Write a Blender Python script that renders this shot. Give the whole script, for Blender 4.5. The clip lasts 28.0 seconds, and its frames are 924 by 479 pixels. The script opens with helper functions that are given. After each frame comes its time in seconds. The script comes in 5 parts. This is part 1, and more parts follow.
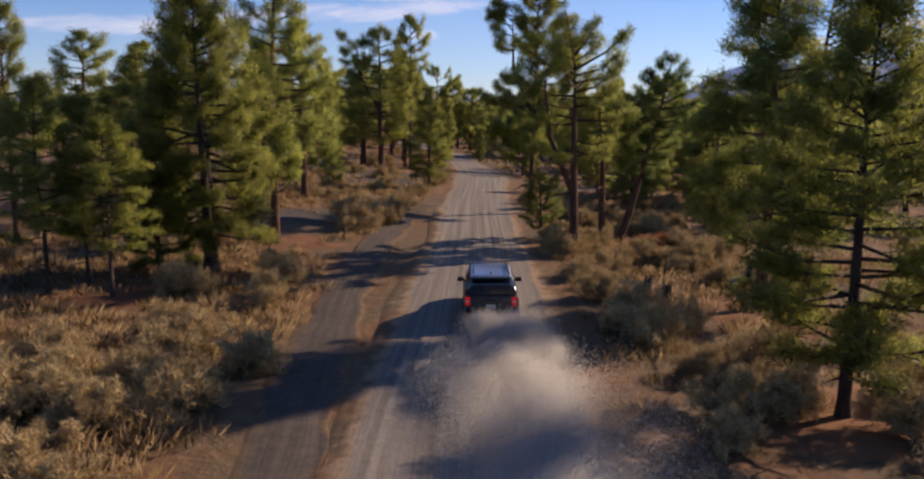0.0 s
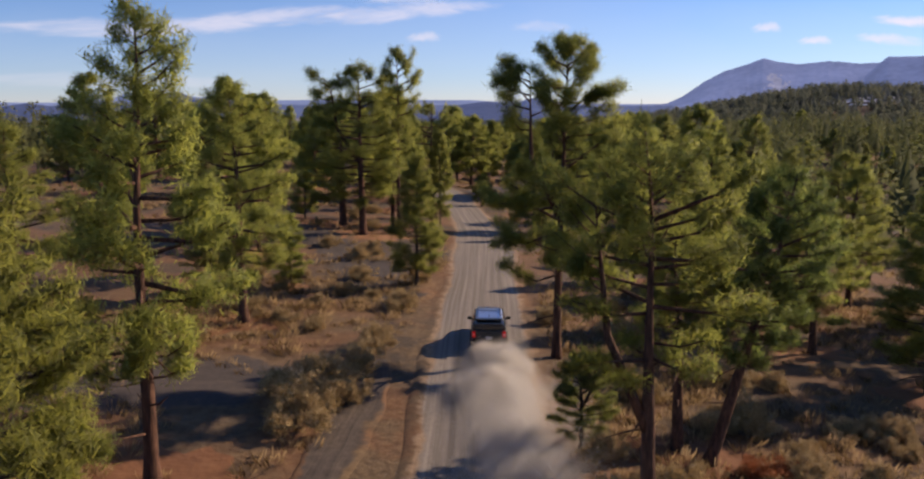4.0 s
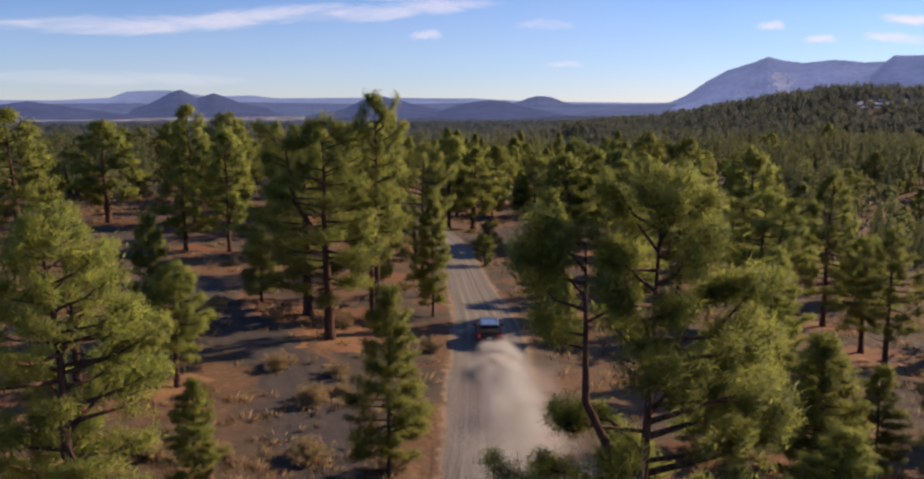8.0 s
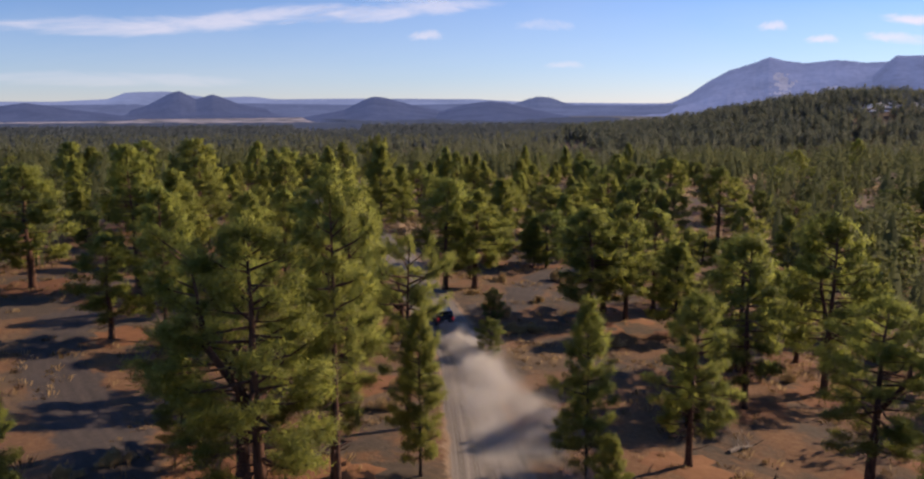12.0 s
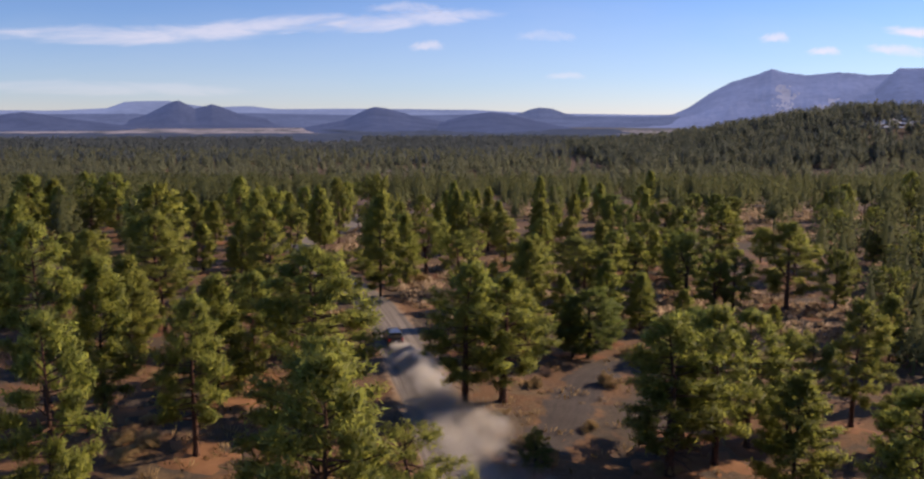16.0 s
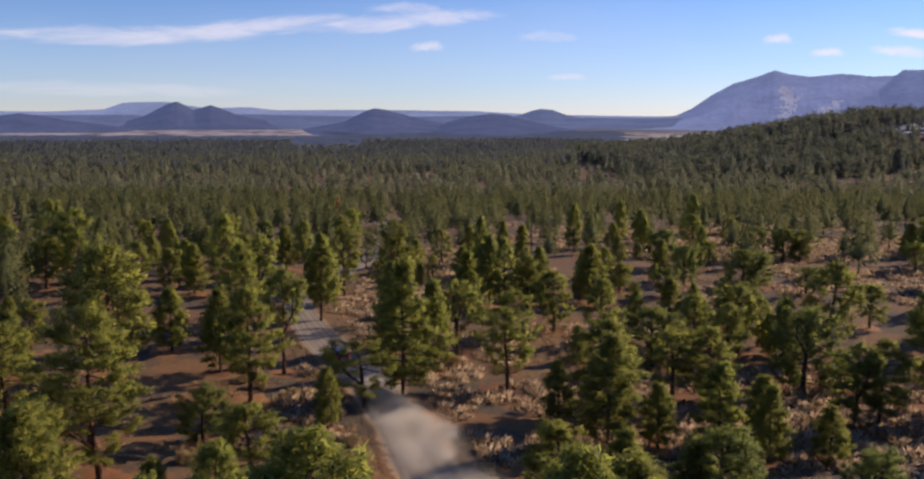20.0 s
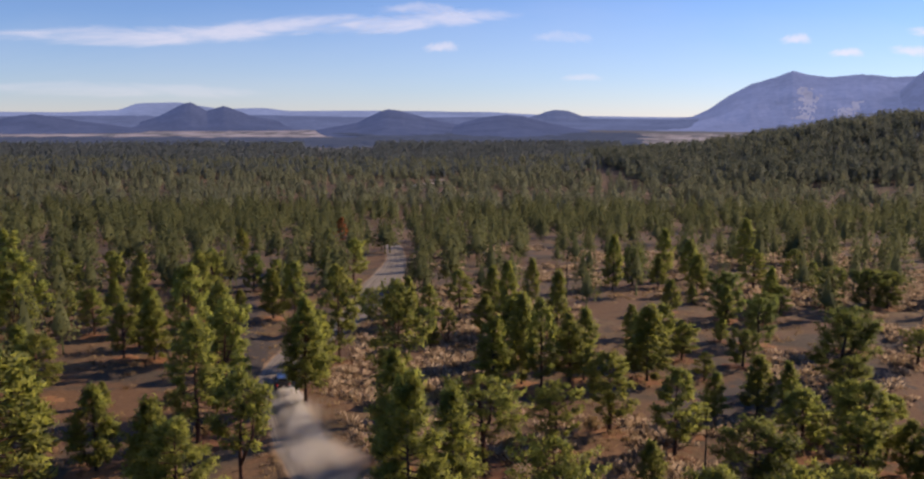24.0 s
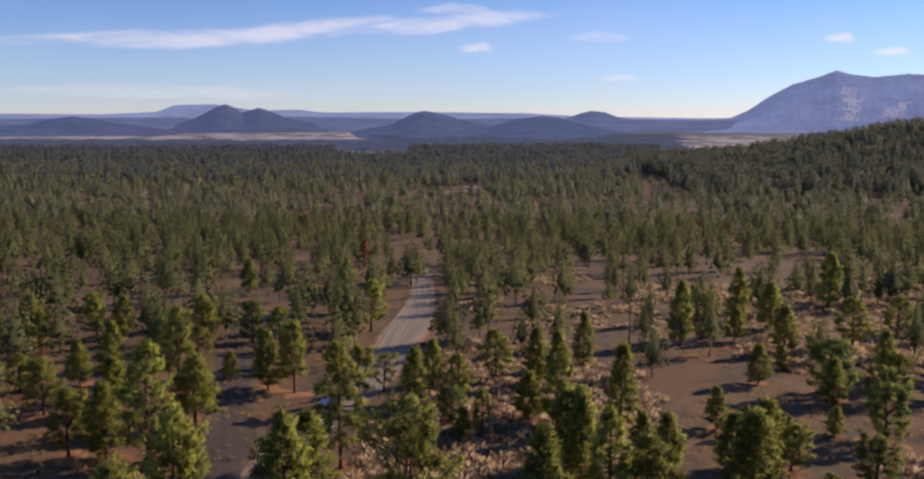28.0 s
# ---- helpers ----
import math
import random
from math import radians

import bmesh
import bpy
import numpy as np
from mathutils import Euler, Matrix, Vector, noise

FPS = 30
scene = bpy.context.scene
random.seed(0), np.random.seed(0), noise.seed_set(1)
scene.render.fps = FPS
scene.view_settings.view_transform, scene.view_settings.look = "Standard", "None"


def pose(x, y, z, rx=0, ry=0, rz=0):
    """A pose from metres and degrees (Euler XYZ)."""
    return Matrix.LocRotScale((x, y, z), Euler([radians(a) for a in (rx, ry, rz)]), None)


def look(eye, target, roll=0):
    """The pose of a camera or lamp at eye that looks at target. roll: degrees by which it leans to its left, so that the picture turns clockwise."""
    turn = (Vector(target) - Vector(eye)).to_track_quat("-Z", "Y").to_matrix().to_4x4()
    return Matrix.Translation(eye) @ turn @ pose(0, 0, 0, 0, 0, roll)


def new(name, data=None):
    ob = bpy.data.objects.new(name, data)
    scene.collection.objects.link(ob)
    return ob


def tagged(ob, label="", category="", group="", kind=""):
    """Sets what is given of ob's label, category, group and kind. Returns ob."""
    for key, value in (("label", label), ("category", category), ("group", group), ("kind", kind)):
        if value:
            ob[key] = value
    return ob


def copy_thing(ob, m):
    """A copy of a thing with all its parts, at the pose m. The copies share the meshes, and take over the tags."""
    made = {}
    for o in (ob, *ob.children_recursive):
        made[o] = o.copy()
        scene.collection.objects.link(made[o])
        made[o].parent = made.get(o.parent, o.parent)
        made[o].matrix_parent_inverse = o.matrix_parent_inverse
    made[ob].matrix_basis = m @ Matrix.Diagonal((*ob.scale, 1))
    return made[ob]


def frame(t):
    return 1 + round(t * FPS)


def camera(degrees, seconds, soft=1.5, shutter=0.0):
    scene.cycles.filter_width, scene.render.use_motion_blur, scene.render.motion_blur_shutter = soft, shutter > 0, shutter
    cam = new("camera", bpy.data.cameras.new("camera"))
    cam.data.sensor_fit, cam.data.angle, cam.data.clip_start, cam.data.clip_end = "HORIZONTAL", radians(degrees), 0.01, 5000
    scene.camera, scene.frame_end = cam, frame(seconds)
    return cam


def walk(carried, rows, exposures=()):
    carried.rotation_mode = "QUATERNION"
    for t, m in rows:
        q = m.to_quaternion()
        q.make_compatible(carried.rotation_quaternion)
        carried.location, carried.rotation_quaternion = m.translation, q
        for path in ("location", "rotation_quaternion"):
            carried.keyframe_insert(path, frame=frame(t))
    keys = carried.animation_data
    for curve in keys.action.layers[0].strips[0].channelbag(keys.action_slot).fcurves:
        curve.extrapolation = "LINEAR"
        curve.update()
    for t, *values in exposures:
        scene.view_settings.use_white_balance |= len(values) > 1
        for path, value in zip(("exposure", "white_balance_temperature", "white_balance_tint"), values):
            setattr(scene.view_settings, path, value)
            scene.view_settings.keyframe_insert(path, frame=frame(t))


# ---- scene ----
LENS = 58.5
cam = camera(LENS, 28.0, soft=2.3)
PATH = [
    (0, (0.00, 0.00, 7.56), (0.01, 49.37, -0.35), 0.08),
    (0.5, (0.11, 2.01, 8.14), (0.07, 51.38, 0.18), -0.00),
    (1, (0.17, 4.05, 8.67), (0.10, 53.42, 0.74), -0.04),
    (1.5, (0.20, 6.27, 9.26), (0.11, 55.64, 1.35), -0.05),
    (2, (0.19, 8.65, 9.87), (0.13, 58.02, 1.96), -0.14),
    (2.5, (0.19, 11.00, 10.50), (0.14, 60.37, 2.59), -0.22),
    (3, (0.22, 13.36, 11.26), (0.17, 62.74, 3.36), -0.23),
    (3.5, (0.23, 16.22, 12.02), (0.16, 65.59, 4.10), -0.23),
    (4, (0.29, 18.93, 12.67), (0.19, 68.31, 4.80), -0.28),
    (4.5, (0.31, 21.56, 13.30), (0.20, 70.94, 5.47), -0.34),
    (6.5, (0.38, 32.37, 16.01), (0.16, 81.73, 8.00), -0.15),
    (7, (0.45, 34.91, 16.61), (0.22, 84.27, 8.60), -0.18),
    (7.5, (0.53, 37.39, 17.16), (0.28, 86.74, 9.16), -0.20),
    (8, (0.61, 39.97, 17.70), (0.36, 89.32, 9.68), -0.18),
    (8.5, (0.68, 42.58, 18.27), (0.43, 91.93, 10.24), -0.18),
    (9, (0.70, 45.23, 18.91), (0.42, 94.58, 10.85), -0.18),
    (9.5, (0.69, 47.87, 19.56), (0.42, 97.21, 11.49), -0.22),
    (10, (0.62, 50.57, 20.08), (0.35, 99.92, 12.02), -0.21),
    (10.5, (0.59, 53.28, 20.62), (0.34, 102.63, 12.55), -0.23),
    (11, (0.59, 56.04, 21.16), (0.34, 105.38, 13.09), -0.23),
    (11.5, (0.56, 58.89, 21.66), (0.30, 108.23, 13.59), -0.25),
    (12, (0.59, 61.72, 22.27), (0.33, 111.07, 14.25), -0.25),
    (12.5, (0.65, 64.69, 22.90), (0.36, 114.05, 14.98), -0.22),
    (14.5, (-0.02, 77.80, 25.29), (-0.28, 127.21, 17.63), -0.24),
    (15, (-0.54, 81.34, 25.82), (-0.79, 130.76, 18.24), -0.18),
    (15.5, (-1.18, 85.05, 26.32), (-1.41, 134.48, 18.80), -0.07),
    (16, (-2.01, 88.71, 26.87), (-2.25, 138.15, 19.42), -0.00),
    (16.5, (-2.95, 92.38, 27.41), (-3.20, 141.83, 20.00), 0.02),
    (17, (-3.97, 96.20, 28.00), (-4.21, 145.65, 20.61), -0.01),
    (17.5, (-4.89, 100.16, 28.53), (-5.15, 149.62, 21.20), -0.07),
    (18, (-5.64, 104.40, 29.02), (-5.92, 153.86, 21.71), -0.13),
    (18.5, (-6.27, 108.61, 29.54), (-6.56, 158.07, 22.25), -0.15),
    (19, (-6.91, 112.88, 30.17), (-7.18, 162.34, 22.85), -0.13),
    (19.5, (-7.49, 117.28, 30.84), (-7.70, 166.73, 23.47), -0.10),
    (20, (-8.01, 121.58, 31.33), (-8.21, 171.03, 23.91), 0.06),
    (20.5, (-8.44, 125.62, 31.87), (-8.62, 175.06, 24.39), 0.16),
    (21, (-8.82, 129.61, 32.33), (-8.98, 179.04, 24.83), 0.23),
    (21.5, (-9.15, 133.58, 32.74), (-9.39, 183.02, 25.28), 0.20),
    (23.5, (-9.67, 148.74, 34.41), (-10.49, 198.18, 27.01), 0.05),
    (24, (-9.74, 152.60, 34.79), (-10.75, 202.04, 27.38), 0.09),
    (24.5, (-9.83, 156.36, 35.26), (-11.09, 205.79, 27.85), 0.11),
    (25, (-9.94, 160.01, 35.65), (-11.50, 209.44, 28.25), 0.12),
    (25.5, (-10.08, 163.65, 36.08), (-11.91, 213.07, 28.68), 0.04),
    (26, (-10.18, 167.34, 36.50), (-12.25, 216.75, 29.12), 0.00),
    (26.5, (-10.38, 171.02, 36.95), (-12.68, 220.42, 29.57), -0.00),
    (27, (-10.55, 174.76, 37.49), (-13.10, 224.15, 30.10), -0.02),
    (27.5, (-10.67, 178.50, 37.95), (-13.47, 227.87, 30.57), -0.01),
    (28, (-10.90, 182.25, 38.36), (-13.97, 231.60, 30.99), -0.00),]
walk(cam, [(t, look(eye, target, roll)) for t, eye, target, roll in PATH], exposures=[(0.0, 0.53, 7400, 22), (28.0, 0.53, 7400, 22)])

# ---- world, sun, exposure ----
SUN_AZ, SUN_UP = radians(62), radians(27)
world = bpy.data.worlds.new("sky")
scene.world = world
world.use_nodes = True
sky = world.node_tree.nodes.new("ShaderNodeTexSky")
sky.sky_type, sky.sun_disc = "NISHITA", False
sky.sun_elevation, sky.sun_rotation = SUN_UP, SUN_AZ
sky.altitude, sky.air_density, sky.dust_density, sky.ozone_density = 2400, 1.2, 0.0, 10.0
back = world.node_tree.nodes["Background"]
tint = world.node_tree.nodes.new("ShaderNodeMix")
tint.data_type, tint.blend_type = "RGBA", "MULTIPLY"
tint.inputs[0].default_value, tint.inputs[7].default_value = 1.0, (1.09, 0.985, 1.01, 1)
world.node_tree.links.new(sky.outputs[0], tint.inputs[6])
world.node_tree.links.new(tint.outputs[2], back.inputs[0])
back.inputs[1].default_value = 0.097
sun_dir = Vector((math.sin(SUN_AZ) * math.cos(SUN_UP), math.cos(SUN_AZ) * math.cos(SUN_UP), math.sin(SUN_UP)))
sun = new("sun", bpy.data.lights.new("sun", "SUN"))
sun.data.energy, sun.data.angle, sun.data.color = 3.75, radians(0.6), (1.0, 0.88, 0.71)
sun.matrix_world = look((0, 0, 200), Vector((0, 0, 200)) - sun_dir)


# ---- materials ----
def nodes_of(name, rough=0.9, metal=0.0):
    m = bpy.data.materials.new(name)
    m.use_nodes = True
    b = m.node_tree.nodes["Principled BSDF"]
    b.inputs["Roughness"].default_value, b.inputs["Metallic"].default_value = rough, metal
    b.inputs["Specular IOR Level"].default_value = 0.3
    return m, m.node_tree, b


def coords(nt, kind="Position", scale=(1, 1, 1)):
    """World position or object coordinates, scaled."""
    if kind == "Position":
        src = nt.nodes.new("ShaderNodeNewGeometry").outputs["Position"]
    else:
        src = nt.nodes.new("ShaderNodeTexCoord").outputs[kind]
    mp = nt.nodes.new("ShaderNodeMapping")
    mp.inputs["Scale"].default_value = scale
    nt.links.new(src, mp.inputs[0])
    return mp.outputs[0]


def noise_of(nt, vec, scale, detail=4.0, rough=0.55, distort=0.0):
    n = nt.nodes.new("ShaderNodeTexNoise")
    n.inputs["Scale"].default_value, n.inputs["Detail"].default_value = scale, detail
    n.inputs["Roughness"].default_value, n.inputs["Distortion"].default_value = rough, distort
    nt.links.new(vec, n.inputs["Vector"])
    return n.outputs[0]


def ramp_of(nt, fac, stops):
    r = nt.nodes.new("ShaderNodeValToRGB")
    e = r.color_ramp.elements
    while len(e) < len(stops):
        e.new(0.5)
    for el, (p, c) in zip(e, stops):
        el.position, el.color = p, (*c, 1) if len(c) == 3 else c
    nt.links.new(fac, r.inputs[0])
    return r.outputs[0]


def mix_of(nt, fac, a, b, blend="MIX"):
    m = nt.nodes.new("ShaderNodeMix")
    m.data_type, m.blend_type = "RGBA", blend
    for sock, v in ((m.inputs[0], fac), (m.inputs[6], a), (m.inputs[7], b)):
        if isinstance(v, (int, float)):
            sock.default_value = v
        elif isinstance(v, tuple):
            sock.default_value = (*v, 1)
        else:
            nt.links.new(v, sock)
    return m.outputs[2]


def maths(nt, op, a, b=0.0, clamp=False):
    m = nt.nodes.new("ShaderNodeMath")
    m.operation, m.use_clamp = op, clamp
    for sock, v in zip(m.inputs, (a, b)):
        if isinstance(v, (int, float)):
            sock.default_value = v
        else:
            nt.links.new(v, sock)
    return m.outputs[0]


def bump_of(nt, b, height, strength, dist):
    n = nt.nodes.new("ShaderNodeBump")
    n.inputs["Strength"].default_value, n.inputs["Distance"].default_value = strength, dist
    nt.links.new(height, n.inputs["Height"])
    nt.links.new(n.outputs[0], b.inputs["Normal"])


def band(nt, value, lo, hi):
    """0 below lo, 1 above hi."""
    m = nt.nodes.new("ShaderNodeMapRange")
    m.interpolation_type = "SMOOTHSTEP"
    m.inputs["From Min"].default_value, m.inputs["From Max"].default_value = lo, hi
    nt.links.new(value, m.inputs["Value"])
    return m.outputs[0]


def ground_colour(nt, p, sep):
    """Cinder, reddish soil and straw in patches; also the grain and the patches."""
    grain = noise_of(nt, p, 2.2, 6, 0.7)
    patch = noise_of(nt, p, 0.09, 5, 0.62, 0.4)
    wide = noise_of(nt, p, 0.028, 3, 0.5)
    cinder = ramp_of(nt, grain, [(0.3, (0.0552, 0.0414, 0.02952)), (0.7, (0.1056, 0.07762, 0.05131))])
    soil = ramp_of(nt, grain, [(0.25, (0.1159, 0.05544, 0.02516)), (0.55, (0.1866, 0.09601, 0.04453)), (0.8, (0.2672, 0.1613, 0.0779))])
    straw = ramp_of(nt, grain, [(0.3, (0.09312, 0.05796, 0.03034)), (0.7, (0.1944, 0.1296, 0.06749))])
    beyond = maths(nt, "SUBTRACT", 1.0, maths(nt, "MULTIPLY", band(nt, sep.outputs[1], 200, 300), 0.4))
    c = mix_of(nt, maths(nt, "MULTIPLY", band(nt, patch, 0.42, 0.54), beyond), cinder, soil)
    c = mix_of(nt, maths(nt, "MULTIPLY", band(nt, wide, 0.46, 0.58), band(nt, noise_of(nt, p, 0.35, 4, 0.6), 0.42, 0.6)), c, straw)
    near = band(nt, sep.outputs[1], 105, 40)
    c = mix_of(nt, maths(nt, "MULTIPLY", near, band(nt, patch, 0.32, 0.42)), c, mix_of(nt, band(nt, noise_of(nt, p, 0.25, 3), 0.4, 0.6), straw, soil))
    return c, grain, patch


def ground_material():
    m, nt, b = nodes_of("cinder_soil_and_far_haze", 0.95)
    p = coords(nt)
    sep = nt.nodes.new("ShaderNodeSeparateXYZ")
    nt.links.new(p, sep.inputs[0])
    c, grain, patch = ground_colour(nt, p, sep)
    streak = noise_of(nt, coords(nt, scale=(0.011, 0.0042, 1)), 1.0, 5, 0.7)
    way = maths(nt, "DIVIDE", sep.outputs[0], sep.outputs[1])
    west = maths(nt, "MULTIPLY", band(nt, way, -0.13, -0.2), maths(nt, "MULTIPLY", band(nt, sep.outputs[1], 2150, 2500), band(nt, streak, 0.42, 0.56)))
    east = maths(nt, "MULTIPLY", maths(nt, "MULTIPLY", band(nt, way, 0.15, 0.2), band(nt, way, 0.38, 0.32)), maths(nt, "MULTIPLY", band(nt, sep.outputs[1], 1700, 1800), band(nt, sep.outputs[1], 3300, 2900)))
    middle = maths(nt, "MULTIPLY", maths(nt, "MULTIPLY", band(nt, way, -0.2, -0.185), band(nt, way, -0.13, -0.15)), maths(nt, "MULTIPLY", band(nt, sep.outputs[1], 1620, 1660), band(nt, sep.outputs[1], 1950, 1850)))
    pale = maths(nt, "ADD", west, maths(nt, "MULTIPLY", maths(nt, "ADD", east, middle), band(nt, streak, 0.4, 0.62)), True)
    # past 1400 m haze is painted in: ground turns blue-grey round the pale plain
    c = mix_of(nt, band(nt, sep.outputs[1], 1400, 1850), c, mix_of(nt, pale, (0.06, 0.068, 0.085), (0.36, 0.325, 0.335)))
    nt.links.new(c, b.inputs["Base Color"])
    bump_of(nt, b, mix_of(nt, 0.4, grain, patch), 0.7, 0.25)
    return m


def road_material():
    m, nt, b = nodes_of("packed_gravel", 0.95)
    uv = coords(nt, "UV", (1, 1, 1))
    p = coords(nt)
    ruts = noise_of(nt, coords(nt, "UV", (1.0, 0.01, 1)), 2.9, 5, 0.62)
    grain = noise_of(nt, p, 5.0, 6, 0.75)
    wash = noise_of(nt, p, 0.16, 4, 0.6)
    c = ramp_of(nt, ruts, [(0.34, (0.098, 0.083, 0.068)), (0.5, (0.2, 0.17, 0.142)), (0.64, (0.3, 0.258, 0.215))])
    c = mix_of(nt, 0.35, c, ramp_of(nt, grain, [(0.3, (0.1007, 0.08669, 0.06831)), (0.75, (0.3528, 0.2966, 0.2186))]))
    sep = nt.nodes.new("ShaderNodeSeparateXYZ")
    nt.links.new(uv, sep.inputs[0])
    edge = maths(nt, "ABSOLUTE", sep.outputs[0])
    berm = band(nt, maths(nt, "ADD", edge, maths(nt, "MULTIPLY", maths(nt, "SUBTRACT", wash, 0.5), 1.4)), 2.55, 2.95)
    c = mix_of(nt, berm, c, ramp_of(nt, grain, [(0.3, (0.228, 0.1464, 0.08424)), (0.75, (0.408, 0.282, 0.1728))]))
    place = nt.nodes.new("ShaderNodeSeparateXYZ")
    nt.links.new(p, place.inputs[0])
    ragged = maths(nt, "MULTIPLY", maths(nt, "SUBTRACT", noise_of(nt, p, 0.9, 5, 0.7), 0.5), 2.2)
    c = mix_of(nt, band(nt, maths(nt, "ADD", edge, ragged), 2.75, 3.35), c, ground_colour(nt, p, place)[0])
    nt.links.new(c, b.inputs["Base Color"])
    bump_of(nt, b, mix_of(nt, 0.5, ruts, grain), 0.6, 0.08)
    return m


def track_material(name, stops):
    """Wheel ruts of cinder that fade into the ground on both sides."""
    m, nt, b = nodes_of(name, 0.95)
    p = coords(nt)
    place, across = nt.nodes.new("ShaderNodeSeparateXYZ"), nt.nodes.new("ShaderNodeSeparateXYZ")
    nt.links.new(p, place.inputs[0])
    nt.links.new(coords(nt, "UV"), across.inputs[0])
    ruts = noise_of(nt, coords(nt, "UV", (3.0, 0.03, 1)), 2.0, 4, 0.6)
    grain = noise_of(nt, p, 2.4, 6, 0.72)
    f = maths(nt, "ADD", maths(nt, "MULTIPLY", ruts, 0.5), maths(nt, "MULTIPLY", grain, 0.5))
    c = ramp_of(nt, f, stops)
    edge = maths(nt, "ADD", maths(nt, "ABSOLUTE", across.outputs[0]), maths(nt, "MULTIPLY", maths(nt, "SUBTRACT", noise_of(nt, p, 0.6, 5, 0.7), 0.5), 1.1))
    c = mix_of(nt, band(nt, edge, 0.6, 0.86), c, ground_colour(nt, p, place)[0])
    nt.links.new(c, b.inputs["Base Color"])
    bump_of(nt, b, f, 0.6, 0.08)
    return m


def varied(name, stops, rough=0.85, scale=3.0, bump=0.3, dist=0.03, translucent=0.0, share=0.5):
    """A matt stuff whose colour varies from piece to piece (by that share) and by a noise."""
    m, nt, b = nodes_of(name, rough)
    p = coords(nt)
    rnd = nt.nodes.new("ShaderNodeNewGeometry").outputs["Random Per Island"]
    f = maths(nt, "ADD", maths(nt, "MULTIPLY", rnd, share), maths(nt, "MULTIPLY", noise_of(nt, p, scale, 3), 1 - share))
    c = ramp_of(nt, f, stops)
    nt.links.new(c, b.inputs["Base Color"])
    if bump:
        bump_of(nt, b, noise_of(nt, p, scale * 4, 4), bump, dist)
    if translucent:
        t = nt.nodes.new("ShaderNodeBsdfTranslucent")
        mx = nt.nodes.new("ShaderNodeMixShader")
        mx.inputs[0].default_value = translucent
        nt.links.new(c, t.inputs[0])
        nt.links.new(b.outputs[0], mx.inputs[1])
        nt.links.new(t.outputs[0], mx.inputs[2])
        nt.links.new(mx.outputs[0], nt.nodes["Material Output"].inputs[0])
    return m


def needle_material(name, dark, mid, light):
    """Needles: each tree has its own tone, each spray its own shade."""
    m, nt, b = nodes_of(name, 0.6)
    p = coords(nt)
    isl = nt.nodes.new("ShaderNodeNewGeometry").outputs["Random Per Island"]
    tree = nt.nodes.new("ShaderNodeObjectInfo").outputs["Random"]
    clump = noise_of(nt, p, 0.9, 3)
    f = maths(nt, "ADD", maths(nt, "MULTIPLY", isl, 0.3), maths(nt, "MULTIPLY", clump, 0.7))
    c = ramp_of(nt, f, [(0.25, dark), (0.5, mid), (0.78, light)])
    c = mix_of(nt, maths(nt, "MULTIPLY", tree, 0.7), c, mix_of(nt, 0.6, c, (0.13, 0.118, 0.032)))
    nt.links.new(c, b.inputs["Base Color"])
    t = nt.nodes.new("ShaderNodeBsdfTranslucent")
    mx = nt.nodes.new("ShaderNodeMixShader")
    mx.inputs[0].default_value = 0.6
    nt.links.new(mix_of(nt, 1.0, c, (2.0, 1.9, 1.5), "MULTIPLY"), t.inputs[0])
    nt.links.new(b.outputs[0], mx.inputs[1])
    nt.links.new(t.outputs[0], mx.inputs[2])
    nt.links.new(mx.outputs[0], nt.nodes["Material Output"].inputs[0])
    return m


def bark_material(name, stops):
    m, nt, b = nodes_of(name, 0.92)
    p = coords(nt, "Object", (1, 1, 0.25))
    n = noise_of(nt, p, 7.0, 5, 0.65, 0.6)
    nt.links.new(ramp_of(nt, n, stops), b.inputs["Base Color"])
    bump_of(nt, b, n, 0.8, 0.06)
    return m


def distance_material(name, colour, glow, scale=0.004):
    """A far backdrop range, mottled by its woods; bluish haze put into colour and emission."""
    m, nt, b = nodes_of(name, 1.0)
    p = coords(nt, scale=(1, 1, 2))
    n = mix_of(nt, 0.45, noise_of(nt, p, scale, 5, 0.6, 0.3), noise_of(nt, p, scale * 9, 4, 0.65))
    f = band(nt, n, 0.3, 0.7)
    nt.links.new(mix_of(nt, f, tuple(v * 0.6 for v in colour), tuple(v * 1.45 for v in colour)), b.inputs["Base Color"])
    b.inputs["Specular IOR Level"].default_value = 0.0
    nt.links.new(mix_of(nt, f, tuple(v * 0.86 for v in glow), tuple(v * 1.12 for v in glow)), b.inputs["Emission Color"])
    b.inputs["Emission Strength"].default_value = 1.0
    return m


def plain(name, colour, rough=0.5, metal=0.0, spec=0.5):
    m, nt, b = nodes_of(name, rough, metal)
    n = noise_of(nt, coords(nt, "Object"), 9.0, 3)
    c = ramp_of(nt, n, [(0.3, tuple(v * 0.85 for v in colour)), (0.7, tuple(min(1, v * 1.15) for v in colour))])
    nt.links.new(c, b.inputs["Base Color"])
    b.inputs["Specular IOR Level"].default_value = spec
    return m


